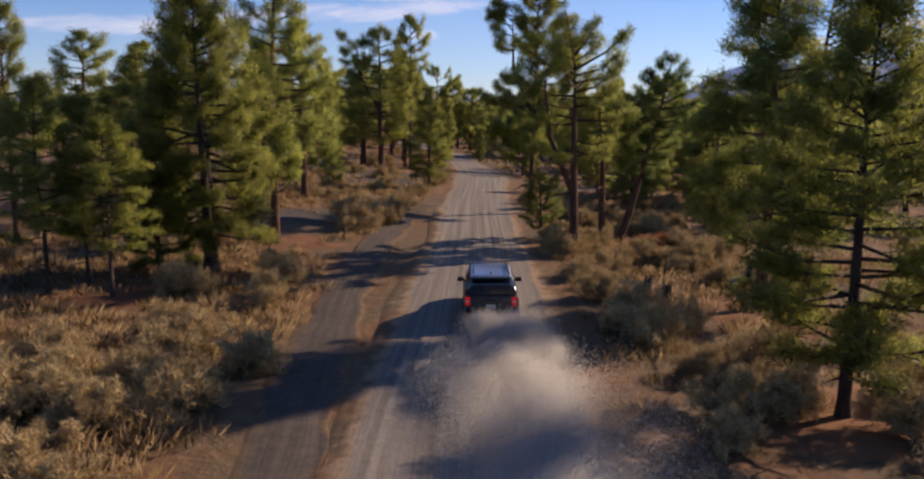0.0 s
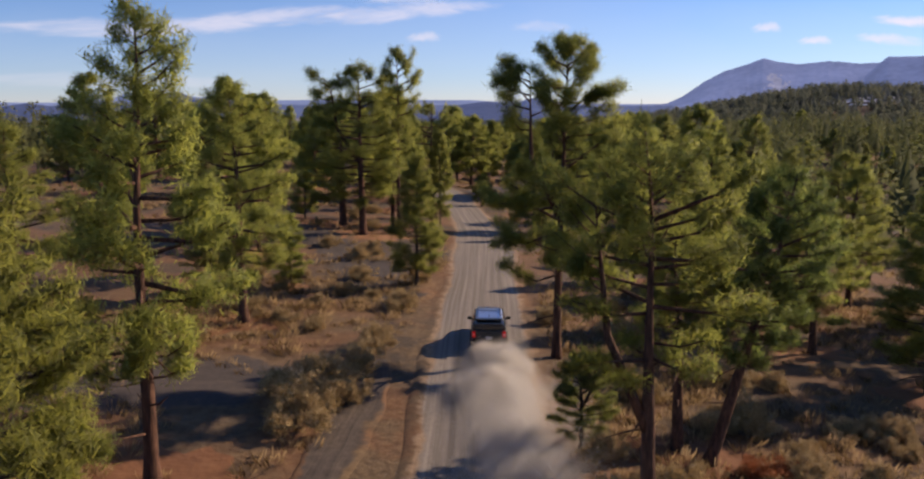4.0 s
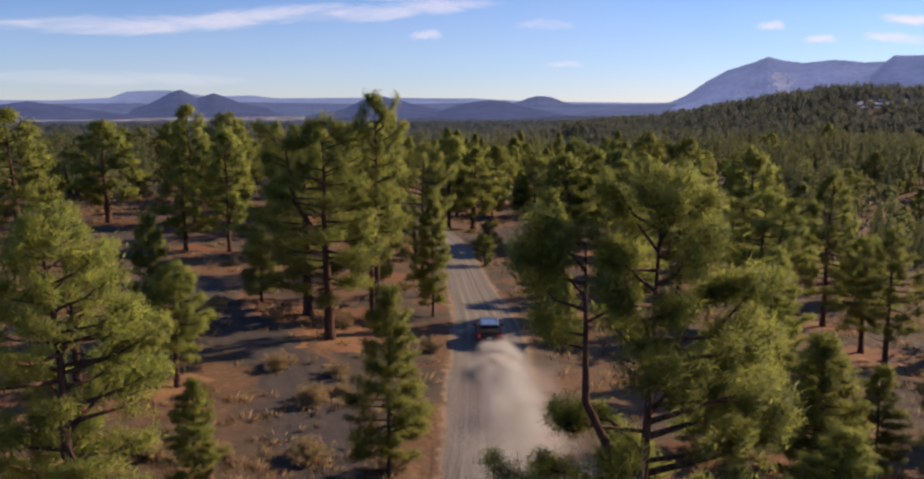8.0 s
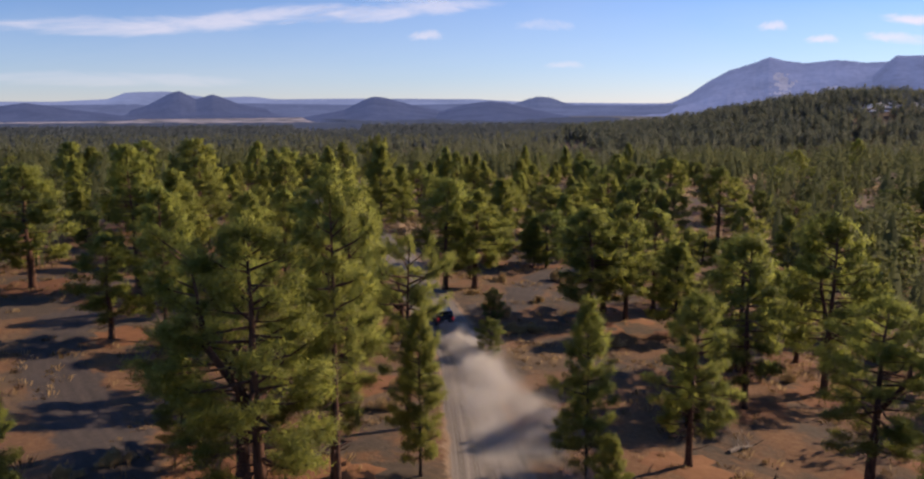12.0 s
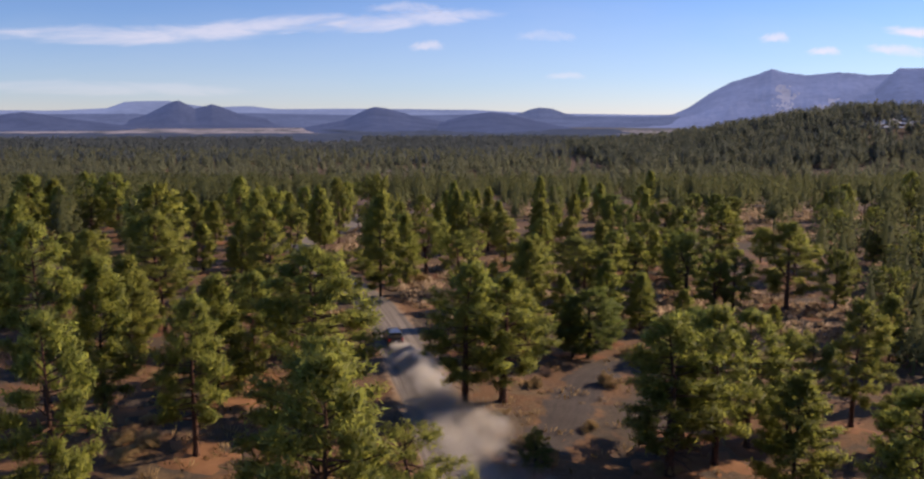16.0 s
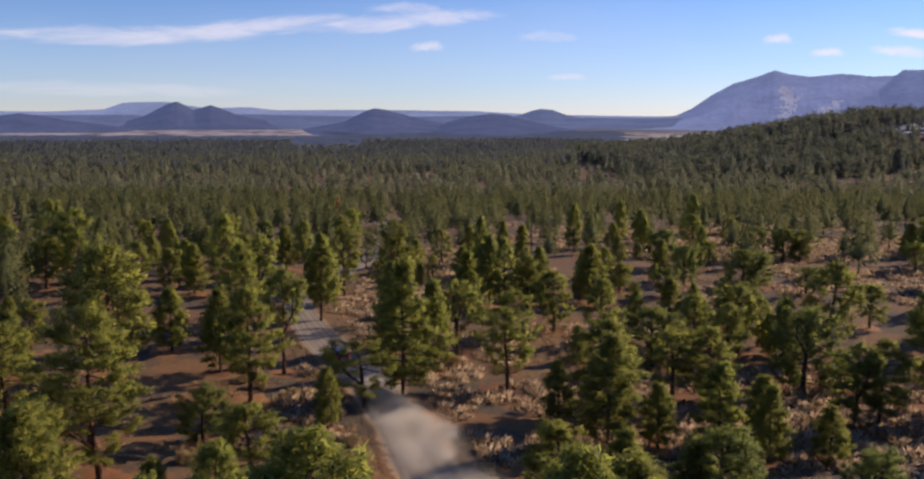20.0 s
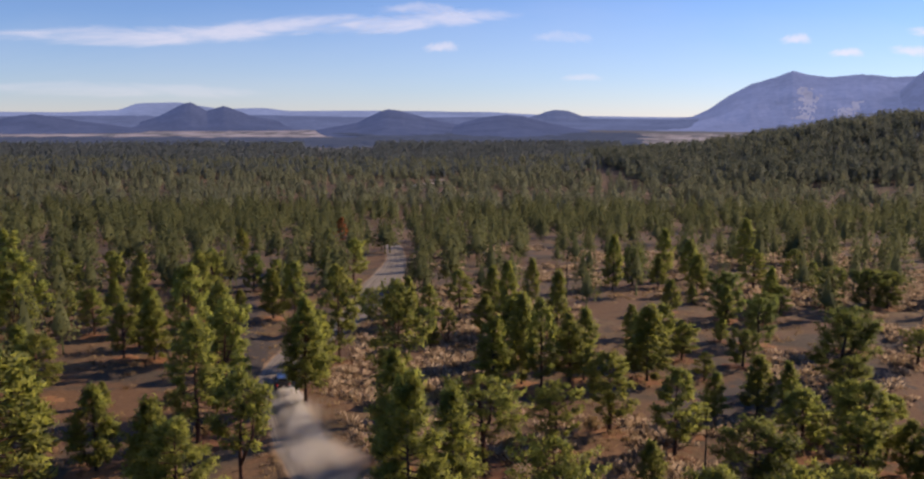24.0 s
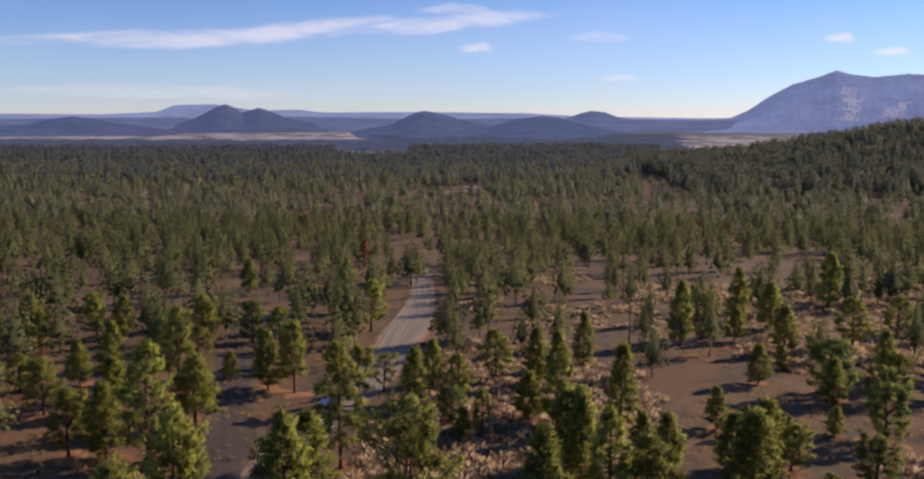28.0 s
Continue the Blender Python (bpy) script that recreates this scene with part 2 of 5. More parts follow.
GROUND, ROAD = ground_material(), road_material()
CINDER = track_material("dark_cinder", [(0.3, (0.042, 0.034, 0.0285)), (0.5, (0.072, 0.057, 0.047)), (0.7, (0.112, 0.084, 0.064))])
NEEDLES = needle_material("pine_needles", (0.162, 0.194, 0.055), (0.216, 0.246, 0.066), (0.272, 0.292, 0.08))
DARK_NEEDLES = needle_material("juniper_needles", (0.082, 0.12, 0.042), (0.135, 0.178, 0.055), (0.185, 0.225, 0.066))
BARK = bark_material("ponderosa_bark", [(0.3, (0.025, 0.01625, 0.0125)), (0.5, (0.09375, 0.045, 0.0275)), (0.72, (0.2, 0.1, 0.06))])
DARK_BARK = bark_material("young_bark", [(0.3, (0.02, 0.015, 0.0125)), (0.7, (0.09375, 0.0625, 0.045))])
DEAD_WOOD = bark_material("weathered_wood", [(0.3, (0.075, 0.06, 0.05)), (0.7, (0.375, 0.3125, 0.25))])
CHARRED = bark_material("charred_wood", [(0.3, (0.015, 0.0125, 0.01125)), (0.7, (0.075, 0.05625, 0.045))])
OLD_RUTS = track_material("old_ruts", [(0.3, (0.05, 0.039, 0.03)), (0.5, (0.086, 0.066, 0.05)), (0.7, (0.14, 0.105, 0.076))])
LITTER = varied("needle_litter", [(0.2, (0.1251, 0.05192, 0.02387)), (0.5, (0.2077, 0.09133, 0.04062)), (0.8, (0.2903, 0.1451, 0.0662))], 0.95, 0.8, bump=0.6, dist=0.1)
STRAW = varied("dry_grass", [(0.15, (0.1404, 0.08614, 0.03992)), (0.5, (0.2903, 0.19, 0.08916)), (0.85, (0.4484, 0.3198, 0.1615))], 0.9, 0.7, bump=0, translucent=0.3)
SAGE = varied("dry_brush", [(0.15, (0.2006, 0.1357, 0.06018)), (0.5, (0.4366, 0.3127, 0.1505)), (0.85, (0.649, 0.4956, 0.2507))], 0.9, 1.1, bump=0, translucent=0.25)
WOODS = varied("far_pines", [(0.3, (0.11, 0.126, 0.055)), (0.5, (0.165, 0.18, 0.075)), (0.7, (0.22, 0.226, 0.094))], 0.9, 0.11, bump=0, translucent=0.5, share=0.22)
# the next three are pines further off, haze painted in as bluer tones
MID_WOODS = varied("hazy_mid_pines", [(0.3, (0.14, 0.156, 0.098)), (0.5, (0.205, 0.22, 0.134)), (0.7, (0.275, 0.284, 0.17))], 0.9, 0.07, bump=0, translucent=0.5, share=0.2)
HAZY_HILL_WOODS = varied("hazy_hill_pines", [(0.3, (0.09, 0.11, 0.086)), (0.5, (0.145, 0.165, 0.12)), (0.7, (0.21, 0.22, 0.155))], 0.9, 0.06, bump=0, translucent=0.45, share=0.2)
FAR_WOODS = varied("hazy_distant_pines", [(0.3, (0.1, 0.124, 0.126)), (0.5, (0.13, 0.156, 0.158)), (0.7, (0.165, 0.188, 0.188))], 0.9, 0.02, bump=0, translucent=0.45, share=0.15)
BRUSH = varied("pale_brush", [(0.15, (0.26, 0.17, 0.105)), (0.5, (0.43, 0.31, 0.2)), (0.85, (0.62, 0.49, 0.34))], 0.9, 0.3, bump=0, translucent=0.3)
RUSTY = varied("rusty_needles", [(0.2, (0.2, 0.06, 0.022)), (0.5, (0.36, 0.12, 0.045)), (0.8, (0.5, 0.2, 0.08))], 0.9, 1.1, bump=0, translucent=0.3)
DUST = varied("dust", [(0.2, (0.78, 0.74, 0.69)), (0.8, (0.9, 0.86, 0.81))], 1.0, 0.5, bump=0, translucent=0.45)
THIN_DUST = varied("thin_dust", [(0.2, (0.8, 0.77, 0.73)), (0.8, (0.92, 0.89, 0.85))], 1.0, 0.5, bump=0, translucent=0.45)


def thin(material, share):
    """Let part of the light straight through."""
    nt = material.node_tree
    out = nt.nodes["Material Output"]
    full = out.inputs[0].links[0].from_socket
    clear_part, both = nt.nodes.new("ShaderNodeBsdfTransparent"), nt.nodes.new("ShaderNodeMixShader")
    both.inputs[0].default_value = share
    nt.links.new(clear_part.outputs[0], both.inputs[1])
    nt.links.new(full, both.inputs[2])
    nt.links.new(both.outputs[0], out.inputs[0])


thin(DUST, 0.65)
thin(THIN_DUST, 0.48)


# ---- the lie of the land ----
KNOTS_Y = [-900, 0, 75, 103, 125, 180, 250, 306, 360, 417, 500, 560, 700, 1400, 2500, 6000]
KNOTS_Z = [0, 0, -0.1, -0.7, -1.2, -1.4, -1.4, -1.9, -4, -8, -14, -19, -25, -27, -27, -27]
HILL_X = [10, 87, 165, 243, 290, 340, 398, 475, 560, 800]
HILL_Z = [0, 3, 10, 15, 23, 32, 43, 55, 53, 50]
ROAD_Y = [-90, 20, 35, 50, 63, 73, 85, 96, 104, 112, 125, 137, 150, 163, 178, 193, 207, 222, 237, 244, 251, 258, 264, 270, 278, 288, 303, 320, 340, 360, 382, 395, 420, 450]
ROAD_X = [0.3, 0.3, 0.7, 1.0, 1.15, 1.5, 1.9, 2.3, 2.5, 2.2, 1.0, 0.1, -2.0, -4.9, -8.0, -11.5, -15.2, -21.5, -28.6, -31.3, -33.8, -36.6, -38.0, -38.6, -37.6, -35.2, -32.5, -31.9, -31.6, -31.5, -33.0, -34.5, -37.5, -43.0]
WIDE_Y = [20, 50, 73, 82, 100, 112, 125, 137, 150, 178, 237, 250, 270, 303, 337, 360, 382]
WIDE = [1.0, 0.85, 0.9, 0.86, 1.05, 0.95, 0.83, 0.8, 1.08, 1.05, 1.05, 0.9, 0.95, 1.05, 1.45, 1.2, 0.95]


def ground_z(x, y):
    x, y = np.asarray(x, float), np.asarray(y, float)
    z = sum(np.interp(y + d, KNOTS_Y, KNOTS_Z) for d in (-15, -10, -5, 0, 5, 10, 15)) / 7
    z = z - np.interp(y, [20, 100, 157, 270, 300], [0, 0.07, 0.07, 0, 0]) * 50 * np.tanh(x / 50)
    hill = sum(np.interp(x + d, HILL_X, HILL_Z) for d in (-24, -12, 0, 12, 24)) / 5
    return z + hill * np.exp(-0.5 * ((y - 1110) / 165) ** 2)


def road_x(y):
    return sum(np.interp(np.asarray(y, float) + d, ROAD_Y, ROAD_X) for d in (-5, -2.5, 0, 2.5, 5)) / 5


def land_z(x, y):
    """The ground with its small humps and the shallow bed of the road."""
    x, y = np.asarray(x, float), np.asarray(y, float)
    off = np.abs(x - road_x(y))
    hump = 0.16 * np.sin(x * 0.31 + 1.3 * np.sin(y * 0.11)) * np.sin(y * 0.27 + 0.9 * np.sin(x * 0.17)) + 0.07 * np.sin(x * 0.9 + y * 0.5) * np.sin(y * 1.1 - x * 0.3)
    keep = np.clip((off - 3.2) / 3.0, 0, 1) * np.clip((700 - y) / 200, 0, 1)
    beside = (x < road_x(y)) & (y < 60)
    berm = np.where(beside, 0.1 * np.exp(-(((off - 2.9) / 0.4) ** 2)), 0.2 * np.exp(-(((off - 4.0) / 0.7) ** 2))) * (y < 420)
    return ground_z(x, y) + hump * keep + berm


def mesh_object(name, verts, faces, material, parent=None, smooth=False, normals=None):
    me = bpy.data.meshes.new(name)
    if isinstance(verts, np.ndarray) and isinstance(faces, np.ndarray):
        me.vertices.add(len(verts))
        me.vertices.foreach_set("co", verts.astype(np.float32).ravel())
        me.loops.add(faces.size)
        me.loops.foreach_set("vertex_index", faces.astype(np.int32).ravel())
        me.polygons.add(len(faces))
        me.polygons.foreach_set("loop_start", np.arange(0, faces.size, faces.shape[1], dtype=np.int32))
        me.update(calc_edges=True)
    else:
        me.from_pydata([tuple(v) for v in verts], [], faces if not isinstance(faces, np.ndarray) else faces.tolist())
    me.materials.append(material)
    if smooth or normals is not None:
        me.polygons.foreach_set("use_smooth", [True] * len(me.polygons))
    if normals is not None:
        me.normals_split_custom_set_from_vertices(normals)
    me.update()
    ob = new(name, me)
    ob.parent = parent
    return ob


def grid_faces(nu, nv):
    i = np.arange(nu * nv).reshape(nu, nv)
    return np.stack([i[:-1, :-1], i[1:, :-1], i[1:, 1:], i[:-1, 1:]], -1).reshape(-1, 4)


def lay_uv(ob, uvs):
    """One pair of texture coordinates for each vertex."""
    layer = ob.data.uv_layers.new(name="UVMap")
    idx = np.empty(len(ob.data.loops), int)
    ob.data.loops.foreach_get("vertex_index", idx)
    layer.data.foreach_set("uv", np.array(uvs)[idx].ravel())


def build_ground():
    xs = np.concatenate([-np.geomspace(60, 5200, 60)[::-1], np.arange(-58.5, 59, 1.5), np.geomspace(60, 5200, 60)])
    ys = np.concatenate([-np.geomspace(30, 900, 16)[::-1], np.arange(-28, 140, 1.5), np.arange(140, 330, 2.5), np.geomspace(331, 5200, 90)])
    gx, gy = np.meshgrid(xs, ys, indexing="ij")
    v = np.stack([gx, gy, land_z(gx, gy)], -1).reshape(-1, 3)
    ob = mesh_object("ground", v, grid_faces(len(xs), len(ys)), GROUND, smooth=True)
    return tagged(ob, "dark cinder ground with reddish soil and dry grass", "ground", kind="structure")


def build_road():
    """The gravel road: a crowned strip with worn edges, laid over the ground."""
    ys = np.arange(-88, 440, 1.2)
    us = np.array([-3.9, -3.4, -2.6, -1.6, -0.6, 0.6, 1.6, 2.6, 3.4, 3.9])
    cx = road_x(ys)
    slope = np.gradient(cx, ys)
    nx, ny = 1 / np.hypot(1, slope), -slope / np.hypot(1, slope)
    wob = 0.25 * np.sin(ys * 0.23) + 0.2 * np.sin(ys * 0.61 + 1)
    verts, uvs = [], []
    for i, y in enumerate(ys):
        for u in us:
            w = u + math.copysign(max(0, abs(u) - 2.6), u) * 0.6 * wob[i]
            w *= float(np.interp(y, WIDE_Y, WIDE))
            x, yy = cx[i] + w * nx[i], y + w * ny[i]
            rise = 0.05 + 0.06 * (1 - (u / 3.9) ** 2) - (0.14 if abs(u) > 3.5 else 0)
            verts.append((x, yy, float(land_z(x, yy)) + rise))
            uvs.append((u, y))
    ob = mesh_object("road", verts, grid_faces(len(ys), len(us)), ROAD, smooth=True)
    lay_uv(ob, uvs)
    return tagged(ob, "pale grey gravel road with wheel ruts", "road", kind="structure")


def build_track(xs, ys, half, label, material=None):
    """An old wheel track of dark cinder: two ruts with a low crown, uneven edges."""
    d = np.concatenate([[0], np.cumsum(np.hypot(np.diff(xs), np.diff(ys)))])
    q = np.arange(0, d[-1], 1.0)
    cx, cy = (sum(np.interp(np.clip(q + e, 0, d[-1]), d, c) for e in (-6, -3, 0, 3, 6)) / 5 for c in (xs, ys))
    tx, ty = np.gradient(cx), np.gradient(cy)
    ln = np.hypot(tx, ty)
    verts, uvs = [], []
    for i in range(len(q)):
        taper = min(1, (i + 2) / 8, (len(q) - i + 1) / 8)
        for u in (-1, -0.8, -0.62, -0.45, -0.2, 0.2, 0.45, 0.62, 0.8, 1):
            w = u * half * taper * (1 + 0.12 * math.sin(q[i] * 0.5 + 3 * u) + 0.1 * math.sin(q[i] * 1.4 + u))
            x, y = cx[i] + w * ty[i] / ln[i], cy[i] - w * tx[i] / ln[i]
            lift = -0.06 if abs(u) > 0.9 else 0.035 if 0.5 < abs(u) < 0.7 else 0.06
            verts.append((x, y, float(land_z(x, y)) + lift))
            uvs.append((u, q[i]))
    ob = mesh_object("track", verts, grid_faces(len(q), 10), material or CINDER, smooth=True)
    lay_uv(ob, uvs)
    return tagged(ob, label, "track", kind="structure")


build_ground()
build_road()
build_track([-3.0, -3.6, -4.3, -4.95, -4.9, -4.3, -3.7], [-60, 12, 22.6, 33, 42, 53, 62], 1.2, "old dark wheel track beside the gravel road", OLD_RUTS)
build_track([-4.6, -9, -14, -20, -30], [57.5, 56, 55, 54, 50], 4.5, "flat of dark cinder between the pines")
build_track([-3.6, -5.5, -7.4, -9.5, -15, -25, -35, -42], [68, 76, 84, 91, 101, 115, 129, 150], 3.75, "dark cinder track turning off among the pines")
build_track([-1.0, 3.5, 7.2, 8.6, 8.8, 11, 17, 26], [151, 156, 161, 166, 171, 177, 184, 190], 3.25, "dark cinder track curving off the road")
build_track([12, 24, 36, 50], [250, 254, 261, 274], 10, "flat of dark cinder among scattered pines")
build_track([22, 34, 48], [188, 196, 207], 6.88, "flat of dark cinder among scattered pines")
build_track([-40, -43.7, -53, -63, -76], [258, 271.6, 299, 331, 371], 4.25, "dark cinder track leading away between pines")
build_track([-26, -19, -12, -5, 1], [240, 246, 251, 254, 255], 3, "dark cinder side track between pines")

PALE_DIRT = track_material("pale_dirt", [(0.3, (0.25, 0.22, 0.2)), (0.7, (0.36, 0.32, 0.29))])
build_track([-92, -78, -62, -40], [866, 870, 890, 905], 8.75, "far stretch of pale dirt road among dense pines", PALE_DIRT)
build_track([-56, -50, -47], [930, 938, 950], 11.25, "small pale clearing far off in the forest", PALE_DIRT)


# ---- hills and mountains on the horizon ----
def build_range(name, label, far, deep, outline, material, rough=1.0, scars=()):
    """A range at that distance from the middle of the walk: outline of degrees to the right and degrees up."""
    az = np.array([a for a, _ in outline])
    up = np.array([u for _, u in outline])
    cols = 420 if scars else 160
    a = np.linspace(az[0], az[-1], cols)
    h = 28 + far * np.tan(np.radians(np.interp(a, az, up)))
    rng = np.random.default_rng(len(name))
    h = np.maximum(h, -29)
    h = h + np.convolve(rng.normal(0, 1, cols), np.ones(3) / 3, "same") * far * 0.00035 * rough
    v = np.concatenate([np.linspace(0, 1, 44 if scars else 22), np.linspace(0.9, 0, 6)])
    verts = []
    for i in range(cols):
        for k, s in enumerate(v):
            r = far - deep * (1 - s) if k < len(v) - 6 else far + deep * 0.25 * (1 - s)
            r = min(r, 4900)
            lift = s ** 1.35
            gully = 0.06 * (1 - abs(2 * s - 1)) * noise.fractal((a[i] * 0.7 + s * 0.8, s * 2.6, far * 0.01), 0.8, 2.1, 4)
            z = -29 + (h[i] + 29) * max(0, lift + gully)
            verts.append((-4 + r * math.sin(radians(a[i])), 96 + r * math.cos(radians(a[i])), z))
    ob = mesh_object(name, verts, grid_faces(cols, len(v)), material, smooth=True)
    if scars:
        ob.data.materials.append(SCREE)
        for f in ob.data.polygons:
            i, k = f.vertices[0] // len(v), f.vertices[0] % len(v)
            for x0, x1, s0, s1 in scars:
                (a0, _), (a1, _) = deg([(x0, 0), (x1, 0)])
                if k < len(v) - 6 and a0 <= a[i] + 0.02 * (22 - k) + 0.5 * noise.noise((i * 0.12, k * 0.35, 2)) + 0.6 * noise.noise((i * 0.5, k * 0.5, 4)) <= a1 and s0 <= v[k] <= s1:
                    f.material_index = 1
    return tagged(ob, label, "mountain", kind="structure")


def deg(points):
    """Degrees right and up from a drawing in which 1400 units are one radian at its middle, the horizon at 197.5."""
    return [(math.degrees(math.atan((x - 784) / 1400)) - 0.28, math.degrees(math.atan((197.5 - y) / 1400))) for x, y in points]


# in each of these the second colour is painted haze that glows
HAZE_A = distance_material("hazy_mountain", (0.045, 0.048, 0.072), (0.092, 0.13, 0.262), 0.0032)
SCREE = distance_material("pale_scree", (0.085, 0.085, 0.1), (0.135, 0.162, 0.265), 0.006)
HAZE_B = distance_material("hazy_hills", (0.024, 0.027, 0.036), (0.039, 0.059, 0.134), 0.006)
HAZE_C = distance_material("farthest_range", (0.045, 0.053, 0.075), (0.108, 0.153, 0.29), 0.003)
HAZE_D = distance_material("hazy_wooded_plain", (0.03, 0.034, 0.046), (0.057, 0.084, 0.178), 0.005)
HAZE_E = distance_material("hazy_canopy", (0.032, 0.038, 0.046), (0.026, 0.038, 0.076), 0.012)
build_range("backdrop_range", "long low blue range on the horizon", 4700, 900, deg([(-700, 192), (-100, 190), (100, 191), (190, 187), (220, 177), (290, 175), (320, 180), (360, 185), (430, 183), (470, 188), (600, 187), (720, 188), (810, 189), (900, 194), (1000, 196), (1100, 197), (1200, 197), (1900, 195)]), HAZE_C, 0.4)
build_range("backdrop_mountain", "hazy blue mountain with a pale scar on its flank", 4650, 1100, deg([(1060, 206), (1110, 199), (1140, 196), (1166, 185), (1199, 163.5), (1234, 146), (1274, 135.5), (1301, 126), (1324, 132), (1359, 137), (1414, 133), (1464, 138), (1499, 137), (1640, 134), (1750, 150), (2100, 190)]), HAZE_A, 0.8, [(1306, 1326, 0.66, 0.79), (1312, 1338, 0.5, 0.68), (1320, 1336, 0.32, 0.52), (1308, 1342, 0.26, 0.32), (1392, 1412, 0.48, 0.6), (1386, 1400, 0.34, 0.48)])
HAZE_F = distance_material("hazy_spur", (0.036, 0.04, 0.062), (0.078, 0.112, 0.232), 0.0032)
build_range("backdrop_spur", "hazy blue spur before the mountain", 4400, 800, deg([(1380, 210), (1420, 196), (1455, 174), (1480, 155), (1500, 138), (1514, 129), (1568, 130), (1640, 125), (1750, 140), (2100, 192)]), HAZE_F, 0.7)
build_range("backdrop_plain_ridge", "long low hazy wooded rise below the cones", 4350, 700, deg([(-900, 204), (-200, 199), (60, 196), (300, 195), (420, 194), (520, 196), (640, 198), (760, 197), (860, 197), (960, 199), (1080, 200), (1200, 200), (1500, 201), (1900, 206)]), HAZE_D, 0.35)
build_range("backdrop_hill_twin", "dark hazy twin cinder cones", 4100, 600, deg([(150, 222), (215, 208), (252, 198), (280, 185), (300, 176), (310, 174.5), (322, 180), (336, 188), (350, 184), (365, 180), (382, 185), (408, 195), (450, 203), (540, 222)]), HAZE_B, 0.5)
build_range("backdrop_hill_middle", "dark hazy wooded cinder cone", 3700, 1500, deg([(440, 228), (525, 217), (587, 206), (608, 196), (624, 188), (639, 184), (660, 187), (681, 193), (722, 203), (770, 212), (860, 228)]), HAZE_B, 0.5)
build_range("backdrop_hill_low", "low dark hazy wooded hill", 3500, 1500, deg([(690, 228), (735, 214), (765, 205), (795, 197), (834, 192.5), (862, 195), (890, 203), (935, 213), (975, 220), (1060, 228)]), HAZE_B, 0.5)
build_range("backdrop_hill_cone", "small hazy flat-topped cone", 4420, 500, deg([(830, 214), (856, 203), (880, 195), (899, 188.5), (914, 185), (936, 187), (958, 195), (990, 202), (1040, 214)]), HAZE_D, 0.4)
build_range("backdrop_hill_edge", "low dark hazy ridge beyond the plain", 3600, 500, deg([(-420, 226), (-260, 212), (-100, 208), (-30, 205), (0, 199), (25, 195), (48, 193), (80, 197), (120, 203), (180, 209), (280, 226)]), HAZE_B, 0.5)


def build_canopy(label, ways, rows, material):
    """The tops of a far wood on the plain, seen as one uneven sheet; ways are x over y."""
    verts = []
    for w in np.linspace(*ways, 150):
        for k, r in enumerate(np.linspace(*rows, 40)):
            edge = min(1.0, k / 2, (39 - k) / 2, abs(w - ways[0]) * 60, abs(w - ways[1]) * 60)
            ragged = 90 * noise.noise((w * 30, 2.0, r * 0.001))
            lumps = 3.0 * noise.fractal((w * 60, r * 0.02, 1.0), 0.9, 2.1, 3)
            verts.append(((w + 0.03 * noise.noise((r * 0.006, 5.0, w * 3))) * r, r + ragged, -27.6 + edge * (6.5 + lumps)))
    return tagged(mesh_object("backdrop_canopy", verts, grid_faces(150, 40), material, smooth=True), label, "forest", kind="structure")


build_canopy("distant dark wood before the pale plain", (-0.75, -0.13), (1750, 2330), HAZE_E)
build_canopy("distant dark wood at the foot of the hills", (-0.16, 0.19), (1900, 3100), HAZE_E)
# ---- trees ----
def tube(points, radii, sides=6):
    """Vertices and faces of a tapered tube along points."""
    points, verts, faces = [Vector(p) for p in points], [], []
    for i, (p, r) in enumerate(zip(points, radii)):
        d = (points[min(i + 1, len(points) - 1)] - points[max(i - 1, 0)]).normalized()
        a = d.orthogonal().normalized()
        b = d.cross(a)
        for k in range(sides):
            w = 2 * math.pi * k / sides
            verts.append(p + r * (math.cos(w) * a + math.sin(w) * b))
    for i in range(len(points) - 1):
        for k in range(sides):
            n = (k + 1) % sides
            faces.append((i * sides + k, i * sides + n, (i + 1) * sides + n, (i + 1) * sides + k))
    faces.append(tuple(range(sides))[::-1])
    return verts, faces


class Pile:
    """Gathers vertices and faces of one mesh."""

    def __init__(self):
        self.v, self.f = [], []

    def add(self, verts, faces):
        n = len(self.v)
        self.v.extend(tuple(v) for v in verts)
        self.f.extend(tuple(i + n for i in f) for f in faces)


def sprays(rng, centres, outward, length, width, count, up=0.35, loose=0.3):
    """Needle sprays: count thin blades round each centre, leaning outward and up."""
    c = np.repeat(np.asarray(centres), count, 0)
    o = np.repeat(np.asarray(outward), count, 0)
    d = rng.normal(0, 1, c.shape)
    d /= np.linalg.norm(d, axis=1)[:, None]
    d = d + 0.45 * o + np.array([0, 0, up])
    d /= np.linalg.norm(d, axis=1)[:, None]
    side = np.cross(d, rng.normal(0, 1, c.shape))
    side /= np.linalg.norm(side, axis=1)[:, None]
    ln = length * rng.uniform(0.6, 1.25, (len(c), 1))
    wd = width * rng.uniform(0.7, 1.3, (len(c), 1))
    base = c + rng.normal(0, length * loose, c.shape) - d * ln * 0.25
    v = np.stack([base - side * wd * 0.5, base + side * wd * 0.5, base + d * ln], 1).reshape(-1, 3)
    return v, np.arange(len(v)).reshape(-1, 3)


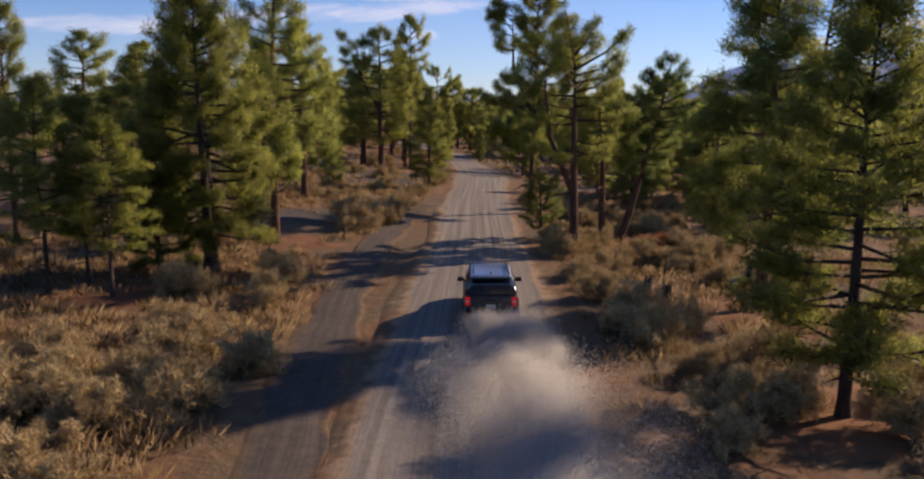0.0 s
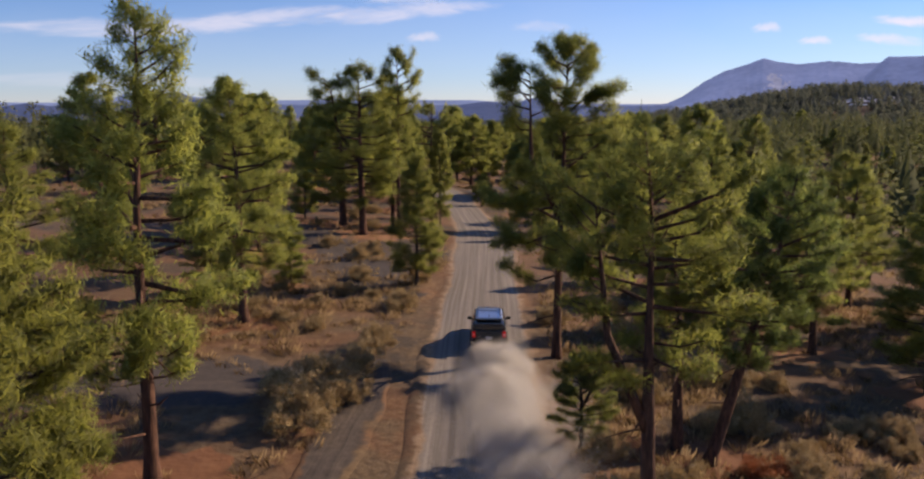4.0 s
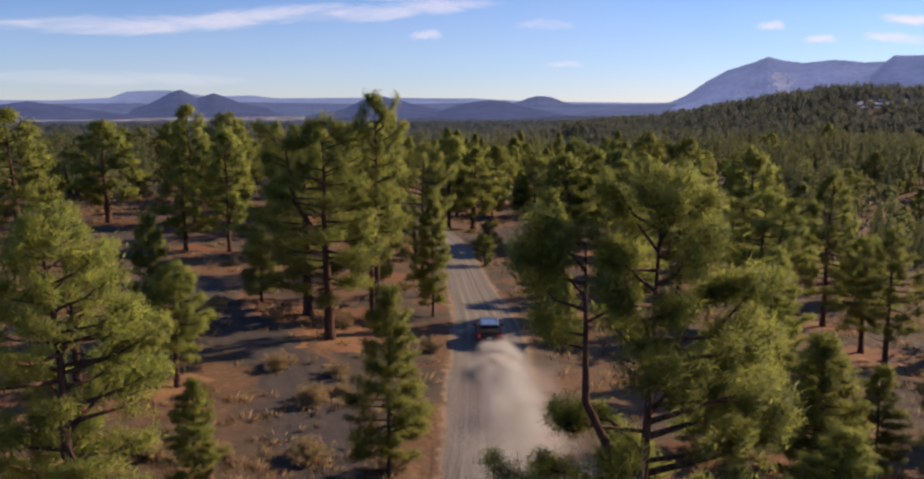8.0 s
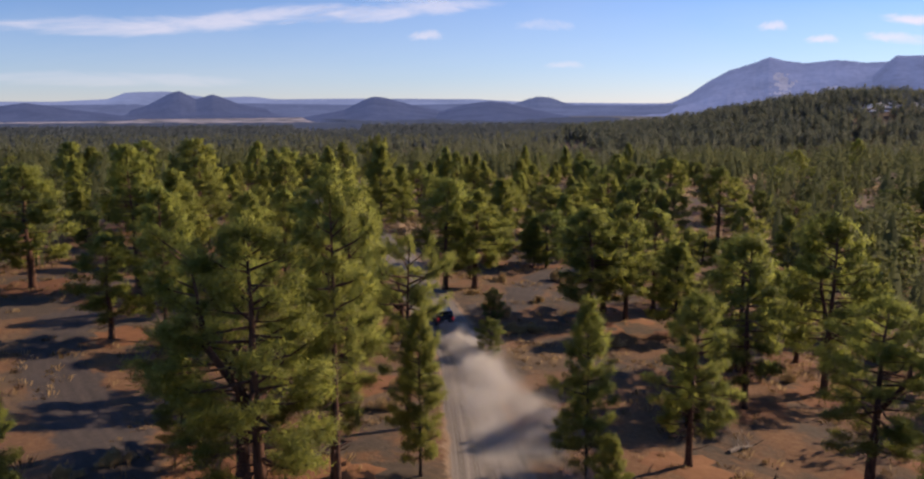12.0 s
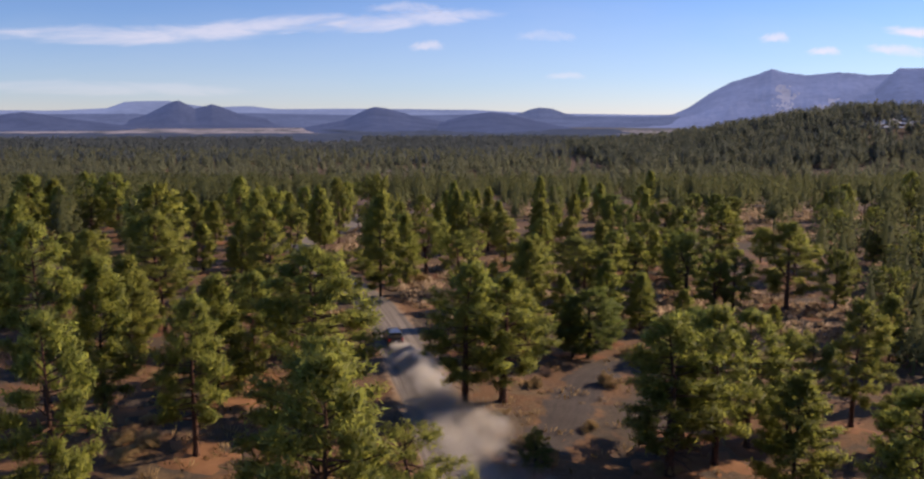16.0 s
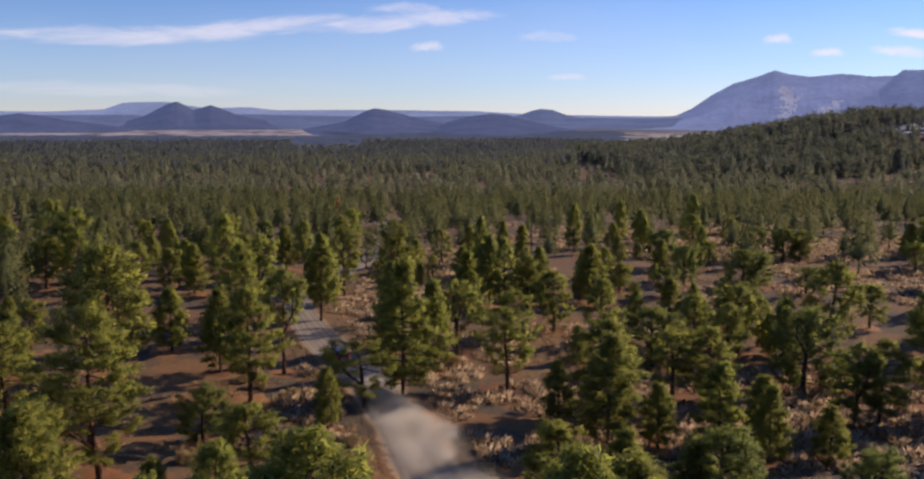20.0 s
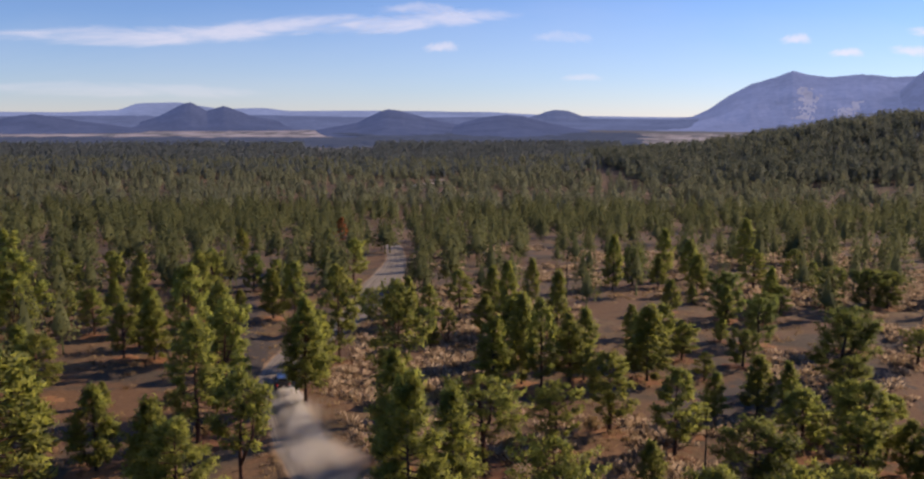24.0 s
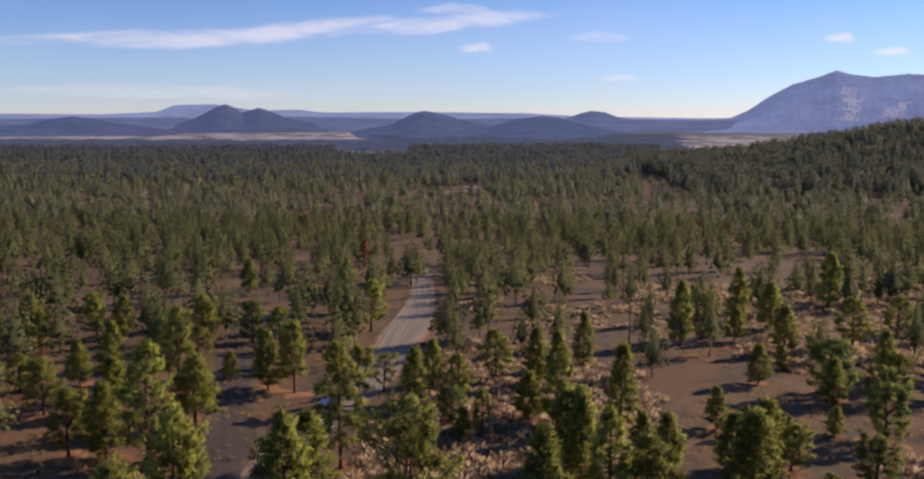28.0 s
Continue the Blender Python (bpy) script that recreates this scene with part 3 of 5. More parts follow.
# bare: share of the height without limbs; belly: where the crown is widest; low: its width at the foot; blunt: the top's roundness
TREES = dict(
    ponderosa=dict(bare=0.2, limbs=54, reach=2.7, girth=0.22, lean=0.25, droop=-0.08, fork=0.3, belly=0.3, low=0.5, blunt=1.7, ragged=0.55, spray=0.46),
    young=dict(bare=0.1, limbs=68, reach=2.3, girth=0.13, lean=0.12, droop=0.02, fork=0.0, belly=0.2, low=0.6, blunt=1.4, ragged=0.2, spray=0.44),
    round=dict(bare=0.08, limbs=56, reach=3.5, girth=0.3, lean=0.4, droop=0.1, fork=0.6, belly=0.38, low=0.62, blunt=2.4, ragged=0.35, spray=0.54),
    gnarled=dict(bare=0.26, limbs=42, reach=3.5, girth=0.3, lean=0.8, droop=0.0, fork=0.7, belly=0.5, low=0.55, blunt=2.3, ragged=0.7, spray=0.46),
    slim=dict(bare=0.5, limbs=32, reach=1.9, girth=0.2, lean=0.3, droop=0.0, fork=0.2, belly=0.4, low=0.55, blunt=2.0, ragged=0.5, spray=0.44),
    tall=dict(bare=0.26, limbs=58, reach=2.1, girth=0.15, lean=0.3, droop=0.05, fork=1.0, belly=0.3, low=0.8, blunt=2.6, ragged=0.85, spray=0.36),
    dead=dict(bare=0.12, limbs=44, reach=2.0, girth=0.13, lean=0.12, droop=0.0, fork=0.0, belly=0.2, low=0.6, blunt=1.2, ragged=0.4, spray=0.42),
    spreading=dict(bare=0.13, limbs=92, reach=3.4, girth=0.34, lean=0.4, droop=-0.14, fork=1.0, belly=0.3, low=0.85, blunt=1.7, ragged=0.38, spray=0.52),
    sapling=dict(bare=0.27, limbs=44, reach=1.9, girth=0.1, lean=0.15, droop=0.04, fork=0.0, belly=0.3, low=0.75, blunt=1.6, ragged=0.3, spray=0.46),
    broad=dict(bare=0.23, limbs=70, reach=2.8, girth=0.22, lean=0.3, droop=-0.08, fork=0.2, belly=0.3, low=0.75, blunt=1.5, ragged=0.4, spray=0.48),
    leaning=dict(bare=0.36, limbs=58, reach=2.3, girth=0.27, lean=3.2, droop=0.0, fork=0.0, belly=0.45, low=0.6, blunt=2.0, ragged=0.5, spray=0.44),
    umbrella=dict(bare=0.44, limbs=42, reach=3.0, girth=0.27, lean=0.3, droop=0.0, fork=1.0, belly=0.62, low=0.6, blunt=3.2, ragged=0.7, spray=0.46),
)
TREE_NAMES = dict(ponderosa="ponderosa_pine", young="young_pine", round="juniper_tree", gnarled="old_pine", slim="tall_pine", tall="open_pine", dead="dead_pine", broad="broad_pine", spreading="spreading_pine", sapling="slender_pine", leaning="leaning_pine", umbrella="forked_pine")
TREE_LABELS = dict(
    ponderosa="ponderosa pine with a reddish trunk and green crown",
    young="young green pine with branches almost to the ground",
    round="rounded dark green juniper on cinder ground",
    gnarled="old pine with sparse needles and crooked bare limbs",
    slim="tall slim pine, bare below a small crown",
    tall="tall open-crowned pine beside the gravel road",
    dead="dead young pine with rust-red needles",
    spreading="large dark green pine with a forked trunk and drooping low boughs",
    sapling="slender young pine with a thin pale green crown",
    broad="broad dark green pine above a bare lower trunk",
    leaning="leaning pine with a dark trunk beside the road",
    umbrella="forked pine with a wide domed crown beside the road",
)
REACH = {}


def make_tree(kind, seed, level):
    """One tree of its kind with trunk and crown, 10 m high; returns its Empty and the crown's radius."""
    rng = np.random.default_rng(seed)
    H = 10.0
    spec = TREES[kind]
    root = new(TREE_NAMES[kind])
    wood = Pile()
    bend = rng.normal(0, 1, 2)
    bend = bend / np.linalg.norm(bend) * spec["lean"]
    if kind == "leaning":
        bend = np.array([spec["lean"], 0.3])
    wob, wob2 = rng.uniform(0, 6, 2), rng.uniform(0.04, 0.14)

    def stem(s):
        b = bend * (s ** 0.9 if kind == "leaning" else s ** 1.6)
        return np.array([b[0] + wob2 * math.sin(3 * s * 3 + wob[0]) * s, b[1] + wob2 * math.sin(2.6 * s * 3 + wob[1]) * s, H * 0.985 * s])

    def outline(q):
        if q < spec["belly"]:
            return spec["low"] + (1 - spec["low"]) * (max(q, 0) / spec["belly"]) ** 0.7
        return max(0.06, 1 - ((q - spec["belly"]) / (1 - spec["belly"])) ** spec["blunt"]) ** 0.85

    zs = [0.0, 0.015, 0.05, 0.15, 0.3, 0.45, 0.6, 0.75, 0.9, 1.0]
    g = spec["girth"]
    first = [stem(s) for s in zs]
    first[0][2] = -0.35
    wood.add(*tube(first, [g * (1.5 if s < 0.01 else 1.2 if s < 0.02 else 1.0) * (1 - 0.93 * s ** 1.05) for s in zs], 9))
    limbs = []
    if rng.random() < spec["fork"]:
        # a second stem that leaves the first one low in the crown
        s0 = rng.uniform(0.28, 0.36) if kind == "umbrella" else 0.09 if kind == "spreading" else rng.uniform(0.35, 0.5)
        w = 3.3 if kind == "umbrella" else rng.uniform(0, 6.28)
        a = stem(s0)
        out = np.array([math.cos(w), math.sin(w), 0])
        end = stem(0.9) + out * spec["reach"] * 0.55
        mid = (a + end) / 2 + out * 0.45 + np.array([0, 0, -0.3])
        wood.add(*tube([a, mid, end], [g * 0.6, g * 0.45, g * 0.08], 7))
        for i in range(9):
            u = 0.35 + 0.65 * i / 8
            limbs.append(((1 - u) * mid + u * end, w + rng.normal(0, 1.1), spec["reach"] * rng.uniform(0.3, 0.55), 0.2 + 0.5 * u))
    az = rng.uniform(0, 6.28)
    n = spec["limbs"]
    for i in range(n):
        q = ((i + rng.uniform(0, 1)) / n) ** 0.92
        s = spec["bare"] + (0.985 - spec["bare"]) * q
        az += 2.4 + rng.normal(0, 0.5)
        lobe = noise.noise((math.cos(az) * 0.9, math.sin(az) * 0.9, q * 2.6 + seed * 1.7))
        if lobe * spec["ragged"] < -0.22:
            continue
        L = spec["reach"] * outline(q) * rng.uniform(0.74, 1.08) * (1 + spec["ragged"] * lobe)
        limbs.append((stem(s), az, max(0.3, L), 0.08 + 0.7 * q * q + spec["droop"] + rng.normal(0, 0.1)))
    tips, ways = [], []
    per_limb, per_twig = ((2.6, 5), (1.9, 3), (1.5, 2))[level]
    first_leaf = 0.16 if kind in ("young", "broad", "sapling") else 0.34
    if kind in ("young", "broad", "spreading"):
        per_limb *= 1.25
    for a, w, L, rise in limbs:
        out = np.array([math.cos(w), math.sin(w), 0])
        side = np.array([-out[1], out[0], 0])
        kink = rng.normal(0, 0.1 * L if kind in ("gnarled", "tall") else 0.035 * L, 3)
        pts = [a, a + kink + out * L * 0.5 + np.array([0, 0, L * 0.5 * (rise - 0.12)]), a + out * L * 0.92 + np.array([0, 0, L * rise])]
        r0 = min(0.07, 0.02 + 0.016 * L)
        wood.add(*tube(pts, [r0, r0 * 0.6, 0.012], 5 if level == 0 else 4))
        k = max(3, int(round(per_limb * L + 1.5)))
        for j in range(k):
            u = 1.0 if j == 0 else first_leaf + (0.96 - first_leaf) * (j + rng.uniform(-0.4, 0.4)) / k
            p = pts[0] + (pts[1] - pts[0]) * u * 2 if u < 0.5 else pts[1] + (pts[2] - pts[1]) * (u - 0.5) * 2
            fan = rng.choice((-1, 1)) * rng.uniform(0.25, 1.25) if j else 0.0
            way = out * math.cos(fan) + side * math.sin(fan) + np.array([0, 0, 0.22 + rng.normal(0, 0.22)])
            reach = 0.22 + 0.3 * L * (1.15 - u) * rng.uniform(0.6, 1.2) if j else 0.2
            if level == 0 and reach > 0.35:
                wood.add(*tube([p, p + way * reach * 0.9], [0.016, 0.006], 3))
            for m in range(per_twig):
                tips.append(p + way * reach * (0.25 + 0.8 * (m + rng.uniform(0, 1)) / per_twig) + rng.normal(0, 0.055, 3))
                ways.append(way * 0.8)
    for _ in range((8, 4, 3)[level]):
        tips.append(stem(0.985) + rng.normal(0, 0.14, 3) + (0, 0, 0.02))
        ways.append(np.array([0, 0, 1.0]))
    # dead limbs under the crown
    for i in range(9 if kind in ("ponderosa", "gnarled", "slim", "leaning") else 3):
        s = rng.uniform(max(0.08, spec["bare"] * 0.45), spec["bare"] + 0.12)
        w = rng.uniform(0, 6.28)
        L = rng.uniform(0.4, 1.5) * (1.5 if kind == "gnarled" else 1)
        a = stem(s)
        out = np.array([math.cos(w), math.sin(w), rng.uniform(-0.35, 0.25)])
        wood.add(*tube([a, a + out * L * 0.55, a + out * L + np.array([0, 0, rng.uniform(-0.3, 0.2)])], [0.04, 0.028, 0.008], 4))
    mesh_object("trunk", wood.v, wood.f, DARK_BARK if kind in ("young", "round", "sapling", "spreading") else BARK, root, smooth=True)
    centres, outward = np.array(tips), np.array(ways)
    count, length, width = ((19, 0.6, 0.027), (15, 0.78, 0.072), (11, 0.92, 0.135))[level]
    if kind == "tall":
        count, width = 56, 0.015
    v, f = sprays(rng, centres, outward, spec["spray"] * length, width, count, 0.35, 0.42)
    axis = np.array([stem(min(1, z / H)) for z in np.linspace(0, H, 41)])
    zi = np.clip(v[:, 2] / H * 40, 0, 40).astype(int)
    core = np.repeat(centres, count * 3, 0)
    away = v - axis[zi]
    away[:, 2] = 0
    nrm = 0.75 * away / (0.8 + np.linalg.norm(away, axis=1))[:, None] + np.array([0, 0, 0.62]) + 0.45 * (v - core) / spec["spray"] + rng.normal(0, 0.2, v.shape)
    nrm /= np.linalg.norm(nrm, axis=1)[:, None]
    mesh_object("crown", v, f, RUSTY if kind == "dead" else DARK_NEEDLES if kind in ("round", "leaning") else NEEDLES, root, normals=nrm)
    REACH[kind] = spec["reach"] * (1.1 if kind == "leaning" else 0.88)
    return tagged(root, TREE_LABELS[kind], "tree", "pines of the forest")


def make_snag(seed):
    rng = np.random.default_rng(seed)
    root = new("dead_tree")
    wood = Pile()
    pts = [np.array([rng.normal(0, 0.12) * s, rng.normal(0, 0.12) * s, 10 * s - (0.4 if s == 0 else 0)]) for s in (0, 0.2, 0.45, 0.7, 0.88, 1.0)]
    wood.add(*tube(pts, [0.3, 0.22, 0.17, 0.12, 0.07, 0.02], 7))
    for i in range(12):
        s = rng.uniform(0.25, 0.95)
        w, L = rng.uniform(0, 6.28), rng.uniform(0.4, 1.2)
        a = np.array([0, 0, 10 * s])
        out = np.array([math.cos(w), math.sin(w), rng.uniform(0, 0.8)])
        wood.add(*tube([a, a + out * L * 0.6, a + out * L + (0, 0, 0.2)], [0.05, 0.03, 0.01], 4))
    mesh_object("trunk", wood.v, wood.f, CHARRED, root, smooth=True)
    return tagged(root, "dead bare dark tree trunk standing among pines", "dead tree", "dead trees")


REACH["snag"] = 1.3
STOCK = {}
USED = set()
PLANTED = []


def plant(kind, x, y, h, w):
    """A tree of that height and crown radius."""
    level = 0 if y < 122 else 1 if y < 215 else 2
    many = dict(ponderosa=5, young=4, round=3, gnarled=3, slim=2, tall=1, dead=1, broad=2, spreading=1, sapling=3, leaning=1, umbrella=1, snag=2)[kind]
    key = (kind, len(PLANTED) % many, level)
    if key not in STOCK:
        seed = 7 * len(STOCK) + 3
        STOCK[key] = make_snag(seed) if kind == "snag" else make_tree(kind, seed, level)
    s, wide = h / 10, w / REACH[kind] * (0.86 if level == 0 else 1.0)
    wide = min(max(wide, 0.62 * s), 1.5 * s)
    turn = 0 if kind in ("leaning", "umbrella", "spreading") else (47 * len(PLANTED)) % 360
    size = Matrix.Diagonal((wide, wide, s, 1))
    m = pose(x, y, float(land_z(x, y)), 0, 0, turn)
    ob = STOCK[key] if key not in USED else copy_thing(STOCK[key], m)
    ob.matrix_basis = m @ size
    USED.add(key)
    PLANTED.append((x, y, h, wide * REACH[kind]))
    return ob


plant("young", 9.4, 19.4, 10.8, 3.1)
plant("broad", 11.5, 30.9, 13.0, 3.5)
plant("sapling", -13.6, 31.4, 6.9, 1.9)
plant("sapling", -16.2, 31.6, 8.5, 2.0)
plant("sapling", -15.3, 33.1, 7.8, 1.6)
# added juniper shape, stands for the spreading pine's low left boughs
plant("round", -13.5, 36.2, 4.8, 2.3)
plant("spreading", -11.3, 36.6, 12.3, 3.5)
plant("ponderosa", -23.0, 42.2, 12.7, 2.3)
plant("umbrella", 5.8, 42.3, 11.3, 3.1)
plant("ponderosa", -10.4, 45.5, 16.0, 3.4)
plant("leaning", 9.1, 47.2, 10.7, 2.6)
plant("slim", 8.3, 48.4, 8.6, 2.3)
plant("round", 4.7, 48.4, 3.7, 1.4)
plant("ponderosa", -19.5, 50.7, 9.3, 2.5)
plant("young", 22.0, 56.0, 10.0, 2.9)
plant("young", 36.0, 59.0, 11.0, 2.9)
plant("tall", 5.1, 60.5, 16.2, 3.4)
plant("young", 28.0, 61.0, 11.0, 2.9)
plant("ponderosa", 19.5, 63.0, 9.0, 2.9)
plant("ponderosa", -24.8, 64.3, 11.2, 3.5)
plant("ponderosa", -12.5, 65.5, 14.0, 3.8)
plant("young", 19.3, 66.0, 7.1, 2.0)
plant("ponderosa", 32.0, 67.0, 10.0, 2.9)
plant("slim", -30.7, 67.6, 12.6, 2.7)
plant("young", 14.0, 68.0, 7.0, 2.9)
plant("round", 21.0, 71.0, 9.0, 2.9)
plant("young", -16.1, 71.4, 5.5, 2.3)
plant("round", 39.0, 72.0, 12.0, 2.9)
plant("ponderosa", 27.0, 75.0, 10.0, 2.9)
plant("young", -11.8, 75.5, 5.3, 1.6)
plant("young", 17.4, 77.1, 8.1, 2.7)
plant("young", -3.1, 77.4, 9.4, 2.4)
plant("ponderosa", -18.0, 77.9, 12.6, 3.7)
plant("young", 21.5, 80.0, 6.0, 1.8)
plant("young", 18.5, 80.2, 7.5, 2.9)
plant("young", 13.5, 82.0, 7.0, 2.9)
plant("ponderosa", -27.4, 83.0, 10.6, 3.0)
plant("ponderosa", 31.0, 85.0, 11.0, 2.9)
plant("ponderosa", -17.3, 88.9, 7.9, 2.4)
plant("young", -19.4, 93.5, 6.9, 2.9)
plant("young", 21.4, 94.9, 10.0, 2.7)
plant("young", -21.9, 97.6, 9.7, 2.4)
plant("young", 23.1, 98.5, 9.7, 2.3)
plant("ponderosa", -9.8, 100.8, 16.8, 5.1)
plant("ponderosa", 33.6, 102.8, 11.1, 2.9)
plant("slim", -6.4, 103.5, 18.9, 2.4)
plant("young", 8.6, 104.5, 5.8, 1.5)
plant("snag", 18.1, 105.9, 3.6, 0.6)
plant("ponderosa", 33.5, 106.6, 9.7, 3.0)
plant("ponderosa", -12.9, 108.6, 13.3, 5.7)
plant("ponderosa", -7.5, 109.4, 14.7, 3.4)
plant("young", -2.3, 110.2, 10.6, 2.1)
plant("young", 8.2, 111.4, 12.0, 2.4)
plant("ponderosa", 26.7, 112.2, 13.0, 4.5)
plant("young", -17.8, 112.4, 6.8, 2.2)
plant("ponderosa", 15.6, 114.6, 12.1, 3.2)
plant("ponderosa", 34.1, 115.4, 14.6, 3.1)
plant("gnarled", -3.6, 118.2, 13.9, 3.3)
plant("ponderosa", 23.5, 127.0, 14.5, 3.4)
plant("ponderosa", -8.9, 127.1, 16.1, 3.8)
plant("ponderosa", -48.8, 129.9, 16.0, 4.5)
plant("ponderosa", 32.3, 132.0, 15.7, 3.7)
plant("ponderosa", -32.7, 136.6, 9.8, 4.5)
plant("ponderosa", -27.7, 137.1, 14.5, 2.8)
plant("round", 2.9, 137.2, 3.7, 1.3)
plant("ponderosa", 26.5, 137.6, 12.9, 3.7)
plant("gnarled", -5.4, 138.7, 7.9, 3.6)
plant("ponderosa", -11.8, 139.2, 13.4, 5.3)
plant("ponderosa", 33.5, 141.3, 10.8, 2.7)
plant("young", 23.3, 149.1, 10.4, 3.3)
plant("ponderosa", -23.3, 150.5, 12.8, 2.7)
plant("round", 3.5, 151.1, 3.6, 1.3)
plant("ponderosa", 14.6, 152.7, 13.3, 4.5)
plant("ponderosa", 19.1, 155.2, 13.7, 3.3)
plant("ponderosa", -50.3, 156.2, 14.5, 5.3)
plant("ponderosa", -38.4, 157.4, 16.8, 3.3)
plant("young", -33.7, 158.0, 14.3, 3.1)
plant("ponderosa", 17.0, 158.5, 12.1, 5.4)
plant("ponderosa", 23.3, 159.6, 12.7, 3.1)
plant("ponderosa", -15.8, 162.0, 15.4, 5.4)
plant("young", -25.0, 162.5, 12.2, 3.3)
plant("ponderosa", 28.7, 164.0, 9.8, 4.1)
plant("ponderosa", -2.1, 165.5, 14.1, 4.1)
plant("ponderosa", 35.7, 166.1, 12.8, 2.8)
plant("ponderosa", 1.7, 168.0, 12.8, 4.6)
plant("ponderosa", -23.7, 170.4, 11.3, 2.7)
plant("young", -37.9, 174.3, 11.5, 3.2)
plant("young", -30.9, 178.7, 6.2, 2.7)
plant("ponderosa", -19.1, 179.5, 9.0, 4.2)
plant("ponderosa", -40.7, 180.4, 9.9, 3.2)
plant("ponderosa", -24.4, 181.8, 9.6, 3.9)
plant("ponderosa", -1.0, 182.7, 9.0, 4.1)
plant("round", 12.8, 184.9, 8.3, 3.5)
plant("young", 10.9, 185.3, 7.6, 2.8)
plant("young", 5.2, 185.3, 7.9, 2.4)
plant("round", 30.6, 185.3, 4.2, 3.1)
plant("round", 25.7, 186.1, 6.2, 3.1)
plant("gnarled", -39.3, 188.4, 8.1, 3.7)
plant("round", 16.4, 191.1, 5.5, 2.2)
plant("ponderosa", -42.5, 193.9, 14.1, 4.4)
plant("round", -33.3, 197.4, 5.6, 2.5)
plant("young", 21.6, 198.2, 7.8, 2.0)
plant("young", 27.8, 198.7, 5.9, 2.9)
plant("young", 40.0, 198.7, 4.2, 1.8)
plant("ponderosa", -53.6, 200.0, 11.1, 3.2)
plant("young", 11.4, 200.8, 6.8, 1.9)
plant("young", 6.4, 201.1, 11.8, 3.0)
plant("young", 17.6, 201.1, 9.1, 2.5)
plant("young", 22.9, 204.0, 7.1, 2.3)
plant("ponderosa", -59.4, 205.7, 9.8, 2.8)
plant("young", 2.0, 206.4, 7.1, 1.8)
plant("ponderosa", 34.6, 207.8, 9.6, 2.5)
plant("gnarled", -19.0, 208.4, 7.6, 4.4)
plant("ponderosa", 37.6, 208.7, 10.0, 2.9)
plant("ponderosa", 7.7, 210.4, 10.7, 3.7)
plant("ponderosa", -31.8, 209.5, 13.2, 3.2)
plant("ponderosa", 47.0, 212.3, 13.4, 4.2)
plant("young", -15.2, 213.4, 16.0, 3.4)
plant("ponderosa", 20.8, 214.8, 9.3, 3.9)
plant("gnarled", 16.7, 216.2, 8.4, 3.2)
plant("ponderosa", -49.7, 216.3, 16.5, 5.2)
plant("gnarled", -2.9, 216.7, 10.2, 3.1)
plant("round", 33.5, 219.3, 10.2, 3.9)
plant("slim", -30.6, 221.0, 13.2, 2.3)
plant("young", -22.1, 202.1, 6.5, 1.5)
plant("round", 38.8, 220.9, 4.9, 1.9)
plant("young", -12.0, 223.8, 11.8, 2.5)
plant("young", -38.5, 220.8, 10.8, 2.5)
plant("young", -47.8, 229.9, 8.8, 2.5)
plant("young", -18.4, 232.5, 12.6, 2.3)
plant("ponderosa", 42.9, 233.7, 13.6, 4.0)
plant("ponderosa", 30.6, 235.2, 9.8, 3.3)
plant("ponderosa", 34.8, 238.9, 7.3, 2.2)
plant("round", 28.8, 243.2, 4.2, 3.2)
plant("round", 33.3, 243.4, 4.2, 2.5)
plant("ponderosa", 5.6, 244.5, 9.7, 3.0)
plant("ponderosa", 55.9, 248.8, 6.9, 3.9)
plant("young", 18.9, 249.4, 5.9, 1.6)
plant("young", -56.4, 250.1, 3.2, 1.2)
plant("young", 24.9, 251.5, 7.4, 2.4)
plant("ponderosa", -65.4, 251.6, 8.7, 3.2)
plant("young", 29.1, 252.5, 6.4, 1.5)
plant("round", 37.7, 255.6, 5.8, 3.1)
plant("ponderosa", -1.4, 257.2, 12.8, 2.2)
plant("ponderosa", 2.6, 259.7, 9.3, 2.7)
plant("young", -32.2, 262.4, 9.7, 3.0)
plant("young", 4.9, 263.1, 10.2, 2.2)
plant("young", 13.7, 263.6, 10.6, 3.4)
plant("round", 40.3, 263.6, 9.8, 3.9)
plant("young", 3.6, 269.3, 8.1, 1.9)
plant("young", -3.0, 271.4, 10.1, 2.6)
plant("ponderosa", -4.6, 271.8, 9.7, 2.7)
plant("young", 17.6, 272.5, 8.7, 3.3)
plant("young", 14.1, 273.0, 7.0, 2.2)
plant("ponderosa", 20.8, 273.0, 5.5, 3.3)
plant("ponderosa", -88.2, 276.4, 10.5, 4.0)
plant("round", 48.6, 278.7, 6.8, 3.3)
plant("ponderosa", -105.3, 282.3, 14.8, 5.4)
plant("round", 35.4, 282.8, 7.6, 2.5)
plant("ponderosa", -84.6, 283.1, 14.8, 5.1)
plant("ponderosa", -14.6, 284.4, 5.4, 1.4)
plant("ponderosa", -73.9, 285.5, 7.8, 2.5)
plant("round", -18.8, 285.9, 4.8, 1.8)
plant("young", 3.3, 286.1, 11.2, 2.2)
plant("young", -4.9, 286.3, 12.9, 2.2)
plant("young", 15.7, 286.4, 5.8, 1.6)
plant("young", -101.6, 287.0, 13.1, 4.6)
